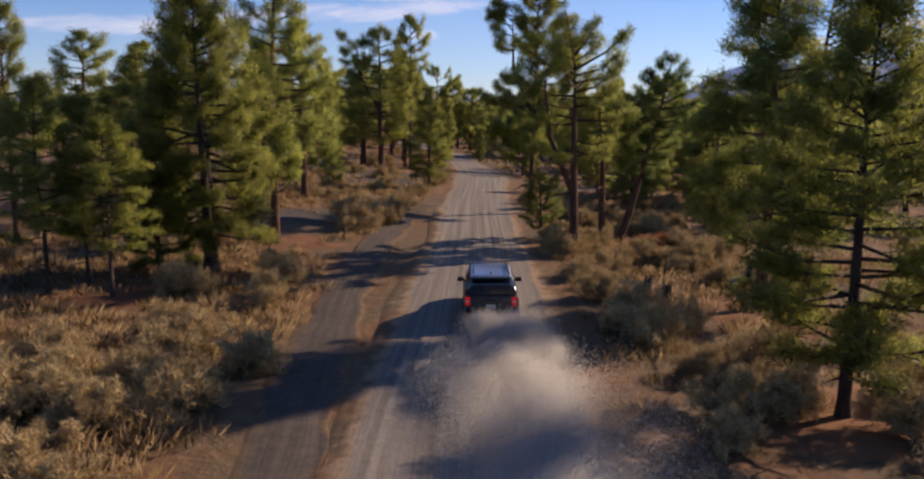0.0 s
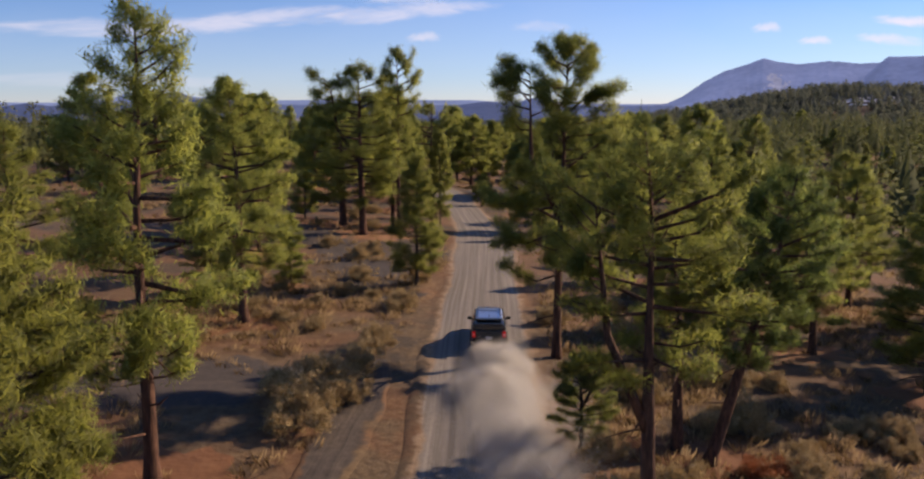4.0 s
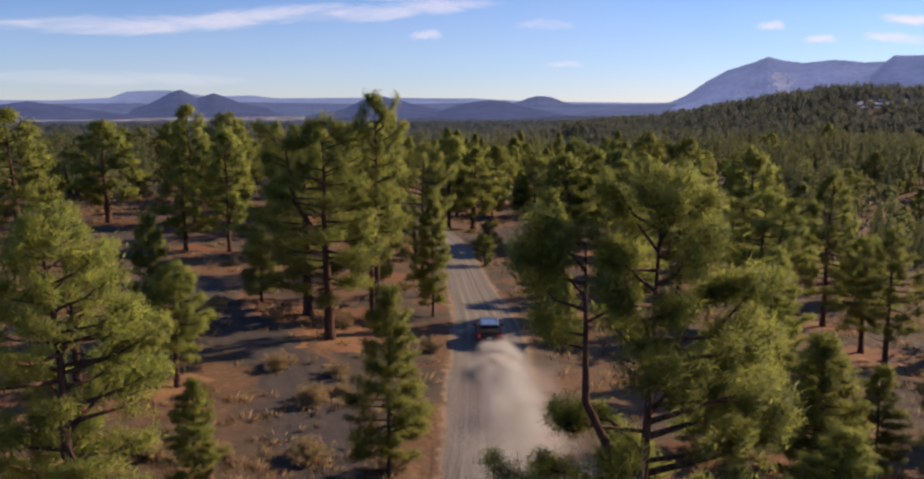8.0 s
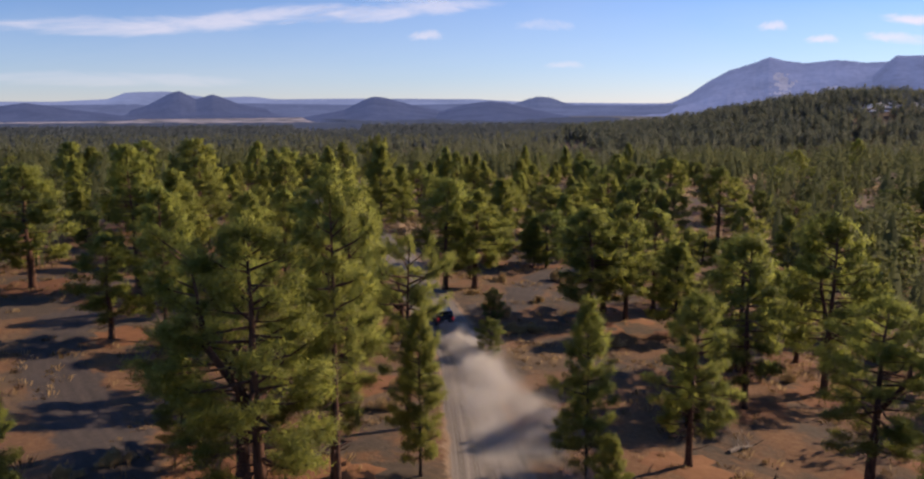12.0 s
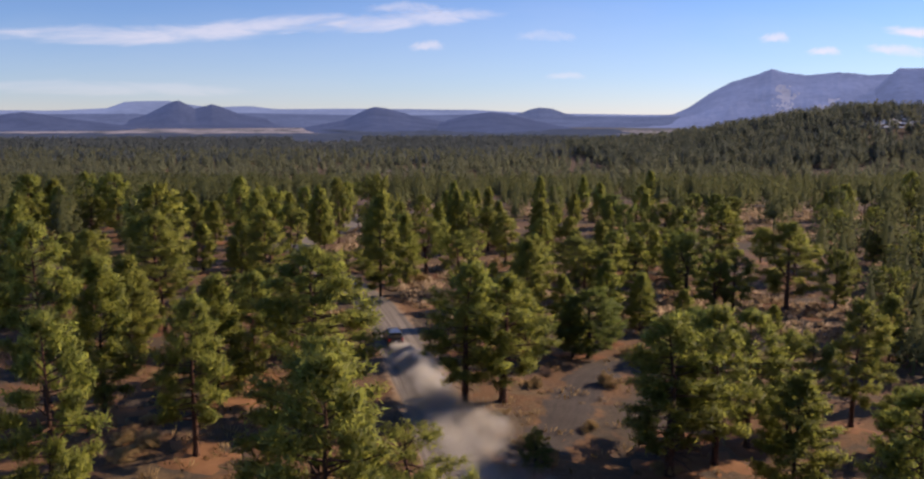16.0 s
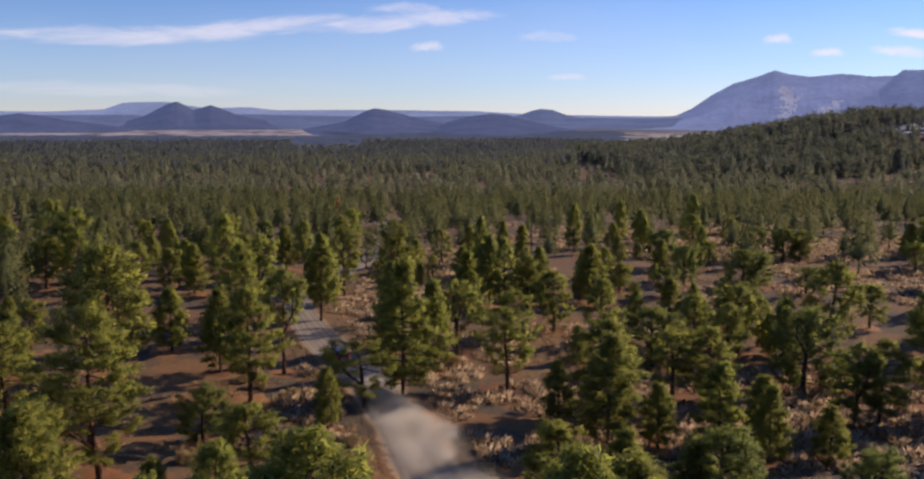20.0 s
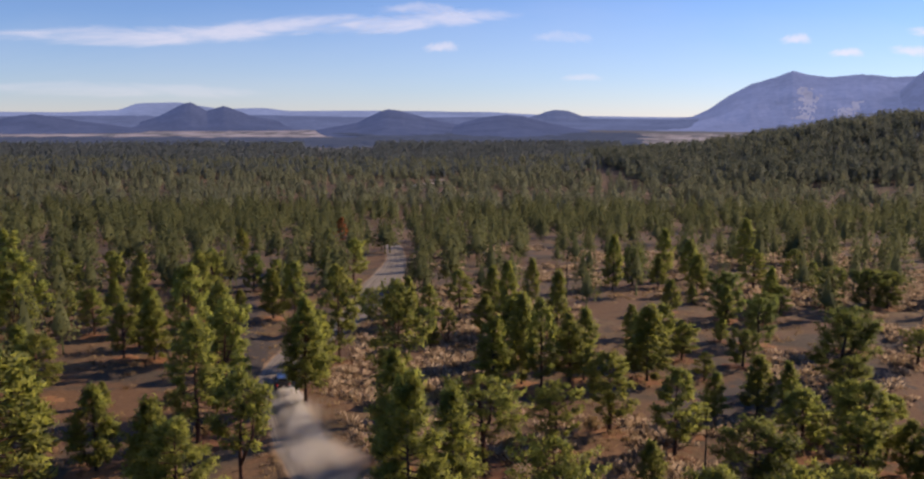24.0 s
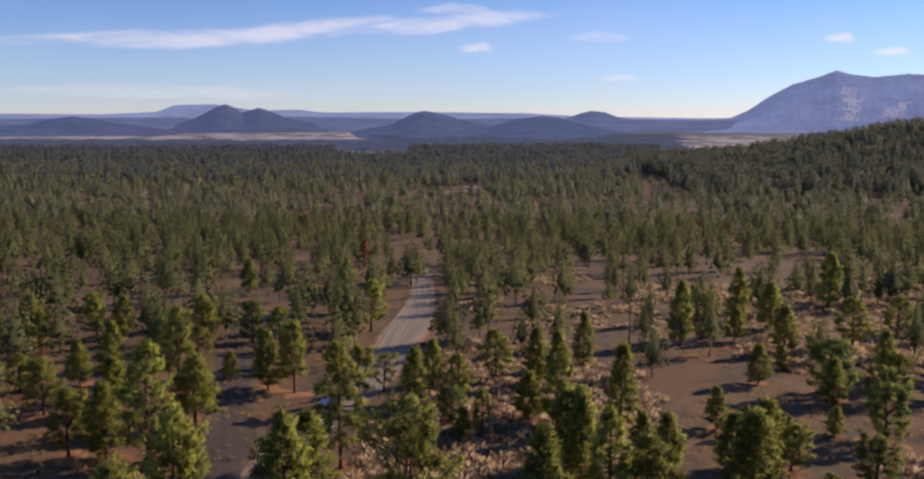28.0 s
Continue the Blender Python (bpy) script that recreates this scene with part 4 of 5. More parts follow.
plant("young", -64.8, 287.0, 8.0, 2.5)
plant("young", -8.6, 288.0, 6.8, 2.4)
plant("ponderosa", -32.5, 291.9, 8.7, 2.4)
plant("ponderosa", -82.8, 294.3, 6.0, 2.8)
plant("ponderosa", -42.8, 297.5, 10.8, 2.3)
plant("round", 41.3, 298.1, 5.4, 3.4)
plant("young", -47.0, 298.3, 9.2, 2.4)
plant("ponderosa", -70.5, 298.5, 6.0, 2.3)
plant("round", 35.7, 300.9, 8.3, 3.3)
plant("snag", 6.8, 304.8, 12.1, 0.5)
plant("ponderosa", -13.3, 305.6, 8.0, 2.4)
plant("young", 26.6, 306.1, 6.2, 1.9)
plant("round", 65.2, 309.4, 7.7, 4.7)
plant("ponderosa", -67.4, 309.6, 8.1, 2.3)
plant("round", 69.8, 311.3, 7.0, 5.1)
plant("young", 0.9, 314.3, 9.1, 1.8)
plant("round", -94.3, 319.4, 6.6, 2.6)
plant("ponderosa", -66.5, 323.6, 9.4, 2.7)
plant("young", 36.6, 325.3, 8.4, 2.2)
plant("ponderosa", -87.5, 326.2, 7.5, 2.2)
plant("ponderosa", -53.6, 327.7, 6.7, 3.1)
plant("ponderosa", 50.0, 329.7, 9.0, 3.1)
plant("young", 30.2, 333.7, 6.7, 2.1)
plant("ponderosa", 62.9, 341.0, 8.0, 2.8)
plant("broad", -31.0, 250.0, 14.0, 2.7)
plant("ponderosa", -30.4, 271.3, 14.8, 2.8)
plant("ponderosa", -52.0, 268.9, 15.0, 2.9)
plant("broad", -51.9, 282.6, 9.4, 2.9)
plant("young", -7.8, 258.5, 10.2, 2.6)
plant("ponderosa", -63.1, 271.9, 8.4, 2.2)
plant("young", -76.0, 298.5, 7.3, 1.8)
plant("young", -75.0, 307.0, 8.1, 2.1)
plant("ponderosa", -60.3, 297.8, 12.6, 2.5)
plant("young", -49.7, 271.8, 7.1, 1.7)
plant("young", -45.9, 267.4, 5.3, 1.3)
plant("gnarled", -29.6, 298.1, 5.6, 1.7)
plant("young", -24.5, 292.9, 8.4, 2.2)
plant("young", -22.7, 301.7, 7.3, 1.8)
plant("ponderosa", -18.3, 293.9, 7.6, 2.1)
plant("young", -17.0, 280.8, 4.2, 1.8)
plant("young", -43.9, 336.2, 8.4, 2.1)
plant("young", -41.8, 333.0, 8.3, 2.0)
plant("ponderosa", -38.3, 337.5, 10.0, 2.7)
plant("young", -7.0, 302.7, 9.1, 2.2)
plant("young", -6.9, 264.4, 5.5, 2.2)
plant("young", 19.7, 330.5, 12.1, 2.2)
plant("round", 24.9, 335.7, 8.5, 2.6)
plant("young", 35.3, 351.2, 11.5, 2.4)
plant("young", 39.8, 344.4, 9.5, 2.6)
plant("young", 18.8, 284.2, 4.1, 1.5)
plant("young", 21.7, 277.2, 5.2, 1.4)
plant("young", 34.2, 296.7, 6.8, 1.9)
plant("young", 46.0, 308.0, 8.4, 1.8)
plant("round", 46.9, 304.8, 5.2, 1.9)
plant("young", 29.9, 284.5, 4.0, 1.5)
plant("young", 61.2, 371.4, 12.6, 3.0)
plant("young", -76.8, 382.2, 8.6, 2.5)
plant("young", -52.1, 382.7, 8.7, 2.3)
plant("ponderosa", -40.3, 238.0, 14.0, 3.1)
plant("ponderosa", -40.6, 249.0, 14.0, 3.0)
plant("young", -42.8, 231.9, 6.3, 1.8)
plant("young", -54.9, 229.9, 10.8, 2.8)
plant("gnarled", -9.0, 231.8, 10.2, 3.7)
plant("gnarled", -1.4, 238.2, 7.3, 3.0)
plant("young", -3.8, 261.8, 12.6, 2.2)
plant("ponderosa", 11.8, 238.7, 9.8, 2.5)
plant("young", 7.4, 229.7, 5.0, 2.2)
plant("round", 16.9, 227.9, 7.7, 3.4)
plant("ponderosa", 25.5, 238.7, 7.7, 3.1)
plant("young", 34.6, 234.0, 6.2, 1.7)
plant("snag", 13.3, 232.4, 6.6, 0.7)
plant("round", 59.4, 312.2, 7.9, 3.2)
plant("gnarled", -19.3, 246.0, 16.5, 3.7)
plant("dead", -58.3, 440.8, 9.0, 2.2)


# ---- the rest of the woods ----
def small_tree(rng, blades, trunk=True):
    """A plain far pine 1 m high and about 0.5 m wide: crossing boughs on a cone, with a trunk."""
    v, f = [], []
    fat = rng.uniform(0.82, 1.2)
    blunt = rng.uniform(0.35, 0.95)
    low = rng.uniform(0.14, 0.3)
    for i in range(blades):
        q = ((i + rng.uniform(0, 1)) / blades) ** 1.15
        z = low + (0.97 - low) * q
        ball = math.sqrt(max(0.05, 1 - (1.6 * q - 0.6) ** 2))
        r = 0.25 * fat * (blunt * ball + (1 - blunt) * (1.04 - q)) * math.sqrt(rng.uniform(0.25, 1.1))
        w = rng.uniform(0, 6.28)
        c = np.array([r * math.cos(w), r * math.sin(w), z + rng.normal(0, 0.015)])
        size = (0.88 / math.sqrt(blades)) * rng.uniform(0.7, 1.3) * (1.1 - 0.4 * q)
        d, e = rng.normal(0, 1, 3), rng.normal(0, 1, 3)
        d, e = d / np.linalg.norm(d) * size, e / np.linalg.norm(e) * size
        n = len(v)
        v += [c - d * 0.5, c + d * 0.5, c + e]
        f += [(n, n + 1, n + 2)]
    core, n = 6, len(v)
    for k in range(core):
        v.append(np.array([0.12 * fat * math.cos(k * 1.047), 0.12 * fat * math.sin(k * 1.047), low + 0.12 + rng.uniform(-0.03, 0.06)]))
    v += [np.array([0, 0, 0.88]), np.array([0, 0, low + 0.02])]
    for k in range(core):
        f += [(n + k, n + (k + 1) % core, n + core), (n + (k + 1) % core, n + k, n + core + 1)]
    if trunk:
        n = len(v)
        v += [np.array([0.02, 0, -0.04]), np.array([-0.012, 0.018, -0.04]), np.array([-0.012, -0.018, -0.04]), np.array([0, 0, 0.7])]
        f += [(n, n + 1, n + 3), (n + 1, n + 2, n + 3), (n + 2, n, n + 3)]
    v = np.array(v)
    n = np.stack([v[:, 0] * 2.2, v[:, 1] * 2.2, (v[:, 2] - 0.42) * 0.9 + 0.6], 1) + rng.normal(0, 0.09, v.shape)
    return v, np.array(f), n / np.linalg.norm(n, axis=1)[:, None]


def woods(name, label, spots, heights, blades, kinds, seed, material):
    """Many far trees joined into one mass."""
    rng = np.random.default_rng(seed)
    shapes = [small_tree(rng, blades, blades > 12) for _ in range(kinds)]
    pick = rng.integers(0, kinds, len(spots))
    vs, fs, ns, n = [], [], [], 0
    for k, (v, f, nrm) in enumerate(shapes):
        at, h = spots[pick == k], heights[pick == k]
        if not len(at):
            continue
        w = rng.uniform(0, 6.28, len(at))
        c, s = np.cos(w), np.sin(w)
        wide = h * rng.uniform(0.8, 1.25, len(at))
        x = at[:, 0, None] + wide[:, None] * (v[None, :, 0] * c[:, None] - v[None, :, 1] * s[:, None])
        y = at[:, 1, None] + wide[:, None] * (v[None, :, 0] * s[:, None] + v[None, :, 1] * c[:, None])
        z = land_z(at[:, 0], at[:, 1])[:, None] + h[:, None] * v[None, :, 2]
        ns.append(np.stack([nrm[None, :, 0] * c[:, None] - nrm[None, :, 1] * s[:, None], nrm[None, :, 0] * s[:, None] + nrm[None, :, 1] * c[:, None], np.repeat(nrm[None, :, 2], len(at), 0)], -1).reshape(-1, 3))
        vs.append(np.stack([x, y, z], -1).reshape(-1, 3))
        fs.append((f[None] + (n + np.arange(len(at))[:, None, None] * len(v))).reshape(-1, 3))
        n += len(at) * len(v)
    ob = mesh_object(name, np.concatenate(vs), np.concatenate(fs), material, normals=np.concatenate(ns))
    return tagged(ob, label, "forest", kind="stuff")


def scatter(seed, y0, y1, count, margin, keep=lambda x, y: True):
    """Random spots in the cone of land ahead, thinned by a slow noise."""
    rng = np.random.default_rng(seed)
    out = []
    while len(out) < count:
        y = math.sqrt(rng.uniform(y0 * y0, y1 * y1))
        x = rng.uniform(-1, 1) * (0.6 * y + margin) - 12
        if noise.noise((x * 0.012, y * 0.012, 3.0)) + rng.uniform(-0.5, 0.5) > -0.22 and keep(x, y):
            out.append((x, y))
    return np.array(out)


def clear(x, y):
    """Free of the road and of the trees that stand by name."""
    if y < 460 and abs(x - float(road_x(y))) < (7 if y < 383 else 1.5):
        return False
    return all((x - a) ** 2 + (y - b) ** 2 > (r + 2.2) ** 2 for a, b, _, r in PLANTED)


def outside(x, y):
    """Beyond the stretch of forest that stands tree by tree."""
    if not clear(x, y):
        return False
    if y < 300 and abs(x + 5) < 22 + 0.17 * y:
        return False
    return not (y < 130 and abs(x) < 32)


rng_woods = np.random.default_rng(11)
spots = scatter(21, 60, 330, 520, 70, outside)
for i, (x, y) in enumerate(spots[:70]):
    plant("ponderosa" if i % 3 else "young", float(x), float(y), float(rng_woods.uniform(8, 14)), 3.0)
spots = spots[70:]


for i, (x, y) in enumerate(scatter(27, 5, 125, 150, 95, lambda x, y: abs(x + 5) > 30 + 0.5 * y and clear(x, y))):
    plant(("ponderosa", "young", "ponderosa", "round")[i % 4], float(x), float(y) - 25, float(rng_woods.uniform(7, 14)), 2.9)


def fill(x, y):
    """Between the trees that stand by name, off the road's edge."""
    return clear(x, y) and abs(x - float(road_x(y))) > 15 and (x > (12 if y > 120 else 17) or (x < -52 and y > 120))


gaps = []
for x, y in scatter(25, 52, 335, 560, 20, fill):
    if all((x - a) ** 2 + (y - b) ** 2 > 40 for a, b in gaps) and len(gaps) < 165:
        gaps.append((x, y))
for i, (x, y) in enumerate(gaps):
    plant(("young", "round", "young", "ponderosa", "gnarled")[i % 5], float(x), float(y), float(rng_woods.uniform(4, 9.5) if y > 120 else rng_woods.uniform(7, 12.5)), 2.5)
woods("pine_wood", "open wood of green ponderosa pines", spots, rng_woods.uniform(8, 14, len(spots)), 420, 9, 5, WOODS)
def sparse(x, y):
    """Open land with scattered trees beyond the road, closing up with distance."""
    thin = 0.6 * min(1.0, max(0.0, (x + 40) / 40)) * min(1.0, max(0.0, (470 - y) / 90))
    return clear(x, y) and (noise.noise((x * 0.09, y * 0.09, 8.0)) + 1) / 2 > thin * 0.85


spots = scatter(22, 300, 640, 2050, 40, sparse)
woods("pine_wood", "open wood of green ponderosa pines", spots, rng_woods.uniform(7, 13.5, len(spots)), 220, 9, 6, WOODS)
spots = scatter(23, 600, 1200, 5600, 60, lambda x, y: not (-95 < x + 0.1 * (870 - y) < -38 and 835 < y < 912) and not (-62 < x < -40 and 905 < y < 955))
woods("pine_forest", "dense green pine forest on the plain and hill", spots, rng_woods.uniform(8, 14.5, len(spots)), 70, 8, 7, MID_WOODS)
spots = np.stack([rng_woods.uniform(130, 780, 4000), rng_woods.uniform(820, 1260, 4000)], 1)
SNOW_AT = [(452, 1012, 9), (468, 1020, 8), (484, 1028, 9), (476, 1005, 7), (492, 1036, 8), (440, 1004, 6), (500, 1010, 9), (520, 1030, 10), (458, 990, 6), (545, 1035, 9), (510, 1050, 7)]
spots = np.array([p for p in spots if all(abs(p[0] - a - 0.42 * (p[1] - b)) > r + 3 or not -75 < p[1] - b < r for a, b, r in SNOW_AT)])
woods("hill_forest", "dark green pine forest on the hill", spots, rng_woods.uniform(10, 19, len(spots)), 60, 8, 9, HAZY_HILL_WOODS)
spots = scatter(24, 950, 2000, 12500, 100, lambda x, y: y < (1800 if x < -0.2 * y else 1570 if x < -0.12 * y or x > 0.15 * y else 1920) + 120 * noise.noise((x * 0.003, y * 0.004, 5)))
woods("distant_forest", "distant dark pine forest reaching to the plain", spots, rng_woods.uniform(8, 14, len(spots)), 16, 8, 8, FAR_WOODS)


# ---- litter, grass and brush ----
def build_litter():
    """Rust-coloured needles in an uneven round under each near tree."""
    rng = np.random.default_rng(31)
    pile = Pile()
    for x, y, h, r in PLANTED:
        if y > 330:
            continue
        rad = r * rng.uniform(0.65, 1.1) + 0.4
        n, ph = 26, rng.uniform(0, 6, 3)
        ring = []
        for k in range(n):
            w = 2 * math.pi * k / n
            ring.append((w, rad * (1 + 0.2 * math.sin(2 * w + ph[0]) + 0.16 * math.sin(5 * w + ph[1]) + 0.12 * rng.normal())))
        verts = []
        for s, lift in ((0.0, 0.045), (0.45, 0.04), (0.8, 0.03), (1.0, -0.05)):
            for w, q in ring:
                px, py = x + q * s * math.cos(w), y + q * s * math.sin(w)
                verts.append((px, py, float(land_z(px, py)) + lift))
        faces = [(i * n + k, i * n + (k + 1) % n, (i + 1) * n + (k + 1) % n, (i + 1) * n + k) for i in range(3) for k in range(n)]
        if abs(x - float(road_x(y))) > 4 + rad:
            pile.add(verts, faces)
    ob = mesh_object("needle_litter", pile.v, pile.f, LITTER, smooth=True)
    tagged(ob, "rust-red fallen needles under the pines", "needle litter", kind="stuff")


def tuft(rng, blades, tall, spread, width):
    """A clump of upright blades, 4 vertices each."""
    w = rng.uniform(0, 6.28, blades)
    r = spread * np.sqrt(rng.uniform(0, 1, blades))
    base = np.stack([r * np.cos(w), r * np.sin(w), np.full(blades, -0.03)], 1)
    lean = np.stack([np.cos(w), np.sin(w), np.zeros(blades)], 1) * rng.uniform(0.1, 0.7, (blades, 1)) * tall + rng.normal(0, 0.12 * tall, (blades, 3))
    tip = base + lean
    tip[:, 2] = tall * rng.uniform(0.55, 1.1, blades) * (1 - 0.35 * r / spread)
    side = np.stack([-np.sin(w + 1), np.cos(w + 1), np.zeros(blades)], 1) * width
    mid = base * 0.45 + tip * 0.55
    v = np.stack([base, mid - side, tip, mid + side], 1).reshape(-1, 3)
    f = np.arange(blades * 4).reshape(-1, 4)
    return v, f


def strew(name, label, spots, sizes, shapes, seed, material, category):
    rng = np.random.default_rng(seed)
    vs, fs, n = [], [], 0
    pick = rng.integers(0, len(shapes), len(spots))
    for k, (v, f) in enumerate(shapes):
        at, s = spots[pick == k], sizes[pick == k]
        if not len(at):
            continue
        w = rng.uniform(0, 6.28, len(at))
        c, q = np.cos(w), np.sin(w)
        x = at[:, 0, None] + s[:, None] * (v[None, :, 0] * c[:, None] - v[None, :, 1] * q[:, None])
        y = at[:, 1, None] + s[:, None] * (v[None, :, 0] * q[:, None] + v[None, :, 1] * c[:, None])
        z = land_z(at[:, 0], at[:, 1])[:, None] + s[:, None] * v[None, :, 2]
        vs.append(np.stack([x, y, z], -1).reshape(-1, 3))
        fs.append((f[None] + (n + np.arange(len(at))[:, None, None] * len(v))).reshape(-1, f.shape[1]))
        n += len(at) * len(v)
    verts = np.concatenate(vs)
    lit = rng.normal(0, 0.35, verts.shape) + np.array([0.3, 0.0, 1.0])
    ob = mesh_object(name, verts, np.concatenate(fs), material, normals=lit / np.linalg.norm(lit, axis=1)[:, None])
    return tagged(ob, label, category, kind="stuff")


def grass_spots(seed, count, y0, y1, wide, level):
    rng = np.random.default_rng(seed)
    out = []
    while len(out) < count:
        y = rng.uniform(y0, y1)
        x = float(road_x(y)) + rng.uniform(-wide, wide) * (0.5 + 0.5 * y / y1)
        off = x - float(road_x(y))
        if abs(off) < 4.1 or (-6.4 < off < 0 and y < 62):
            continue
        if noise.noise((x * 0.06, y * 0.06, 9.0)) + 0.5 * noise.noise((x * 0.25, y * 0.25, 4.0)) + rng.uniform(-0.3, 0.3) > level:
            out.append((x, y))
    return np.array(out)


build_litter()
rng_grass = np.random.default_rng(41)
tufts = [tuft(rng_grass, 34, 0.42, 0.42, 0.022) for _ in range(6)]
spots = grass_spots(42, 3400, 4, 80, 34, -0.1)
strew("dry_grass", "tan dry grass beside the road", spots, rng_grass.uniform(0.6, 1.5, len(spots)), tufts, 43, STRAW, "grass")
tufts = [tuft(rng_grass, 16, 0.45, 0.5, 0.04) for _ in range(6)]
spots = grass_spots(44, 5000, 80, 330, 95, 0.05)
strew("dry_grass", "tan dry grass among the pines", spots, rng_grass.uniform(0.7, 1.7, len(spots)), tufts, 45, STRAW, "grass")


def make_shrub(seed, material=None, label="dry grey-tan sagebrush beside the road"):
    """A dry sagebrush: forked stems and a dome of fine twigs."""
    rng = np.random.default_rng(seed)
    stems = Pile()
    cs, os = [], []
    for i in range(16):
        w, L = rng.uniform(0, 6.28), rng.uniform(0.7, 1.1)
        el = rng.uniform(0.35, 1.4)
        out = np.array([math.cos(w) * math.cos(el), math.sin(w) * math.cos(el), math.sin(el)])
        stems.add(*tube([(0, 0, -0.05), out * L * 0.5, out * L * 0.9], [0.025, 0.015, 0.005], 4))
        for j in range(7):
            p = out * L * rng.uniform(0.45, 1.0) + rng.normal(0, 0.13, 3)
            p[2] = max(p[2], 0.08)
            cs.append(p)
            os.append(out)
    v, f = sprays(rng, np.array(cs), np.array(os), 0.22, 0.02, 44, 0.5)
    root = new("sagebrush")
    tagged(mesh_object("wood", stems.v, stems.f, DEAD_WOOD, root), kind="stuff")
    mesh_object("foliage", v, f, material or SAGE, root)
    return tagged(root, label, "shrub", "sagebrush along the road")


SHRUBS = []


def shrub(x, y, size, tall=1.0):
    if len(SHRUBS) < 5:
        ob = make_shrub(60 + len(SHRUBS))
    else:
        ob = copy_thing(SHRUBS[len(SHRUBS) % 5], Matrix())
    ob.matrix_basis = pose(x, y, float(land_z(x, y)), 0, 0, 61 * len(SHRUBS) % 360) @ Matrix.Diagonal((size, size, size * tall, 1))
    SHRUBS.append(ob)


def shrubs():
    rng = np.random.default_rng(51)
    for x, y, size in ((-11.5, 19.0, 1.3), (-10.2, 21.0, 1.4), (-8.9, 18.2, 1.2), (-8.3, 23.5, 1.5), (-9.6, 26.5, 1.2), (-7.6, 31.5, 1.3), (-7.9, 35.5, 1.5), (-12.6, 24.0, 1.3), (-9.2, 15.6, 1.3), (-7.7, 14.6, 1.1), (5.9, 27.6, 1.6), (6.3, 25.6, 1.5), (7.4, 27.2, 1.2), (5.5, 32.0, 1.4), (5.3, 36.0, 1.2), (6.9, 22.4, 1.0), (6.8, 19.3, 1.3), (8.2, 19.9, 1.5), (6.2, 17.6, 1.0), (8.6, 23.2, 1.6), (10.4, 17.8, 1.3), (10.5, 15.2, 1.2), (12.0, 16.5, 1.5), (13.5, 18.4, 1.4), (11.8, 20.6, 1.3), (14.2, 22.0, 1.6), (9.2, 23.8, 1.2), (12.9, 25.3, 1.4), (16.0, 25.0, 1.5), (5.2, 42.6, 1.4), (6.8, 38.4, 1.2), (-5.2, 53.0, 1.5), (-6.4, 50.4, 1.9), (-5.0, 57.5, 1.6), (-4.2, 61.5, 1.4), (-7.6, 52.8, 1.6), (-6.2, 55.8, 1.7)):
        shrub(x, y, size, 0.9)
    for x, y in grass_spots(52, 75, 8, 75, 20, 0.05):
        shrub(float(x), float(y), float(rng.uniform(0.7, 1.5)), float(rng.uniform(0.7, 1.0)))
    for x, y in grass_spots(53, 110, 75, 260, 40, 0.1):
        shrub(float(x), float(y), float(rng.uniform(0.8, 1.6)), float(rng.uniform(0.6, 1.0)))


shrubs()
for x, y, size in ((10.4, 46.0, 1.1), (11.2, 45.6, 1.2), (12.0, 45.2, 1.0)):
    rusty = make_shrub(int(x * 10), RUSTY, "rust-red dead brush beside the leaning pine")
    rusty.matrix_basis = pose(x, y, float(land_z(x, y)), 0, 0, 37 * x) @ Matrix.Diagonal((size, size, size * 0.6, 1))
rng_brush = np.random.default_rng(47)
tufts = [tuft(rng_brush, 26, 0.6, 0.6, 0.09) for _ in range(6)]
spots = np.stack([rng_brush.uniform(-30, 125, 15000), rng_brush.uniform(195, 430, 15000)], 1)
spots = np.array([p for p in spots if abs(p[0] - float(road_x(p[1]))) > 6 and noise.noise((p[0] * 0.03, p[1] * 0.022, 6.0)) + 0.5 * noise.noise((p[0] * 0.14, p[1] * 0.1, 1.0)) > -0.02])
strew("dry_brush", "pale dry brush on the dark cinder flat", spots, rng_brush.uniform(0.8, 1.9, len(spots)), tufts, 48, BRUSH, "brush")


# ---- stumps, fallen wood and snow ----
def build_stump(x, y, tall, wide):
    rng = np.random.default_rng(int(x * 10 + y * 7) % 999)
    pile = Pile()
    pile.add(*tube([(0, 0, -0.2), (0, 0, 0.05), (0.02, 0.01, tall * 0.6), (0.04, 0.02, tall)], [wide * 1.5, wide * 1.15, wide, wide * 0.9], 10))
    n = len(pile.v)
    ring = [n - 10 + k for k in range(10)]
    pile.v.append((0.04, 0.02, tall - 0.06))
    pile.f += [(ring[k], ring[(k + 1) % 10], n) for k in range(10)]
    for k in range(3):
        w = rng.uniform(0, 6.28)
        pile.add(*tube([(wide * 0.8 * math.cos(w), wide * 0.8 * math.sin(w), tall * 0.85), (wide * 1.1 * math.cos(w), wide * 1.1 * math.sin(w), tall * rng.uniform(1.1, 1.5))], [0.05, 0.012], 5))
    ob = mesh_object("tree_stump", pile.v, pile.f, CHARRED, smooth=False)
    ob.matrix_basis = pose(x, y, float(land_z(x, y)))
    return tagged(ob, "dark burnt tree stump in dry grass", "stump", "stumps")


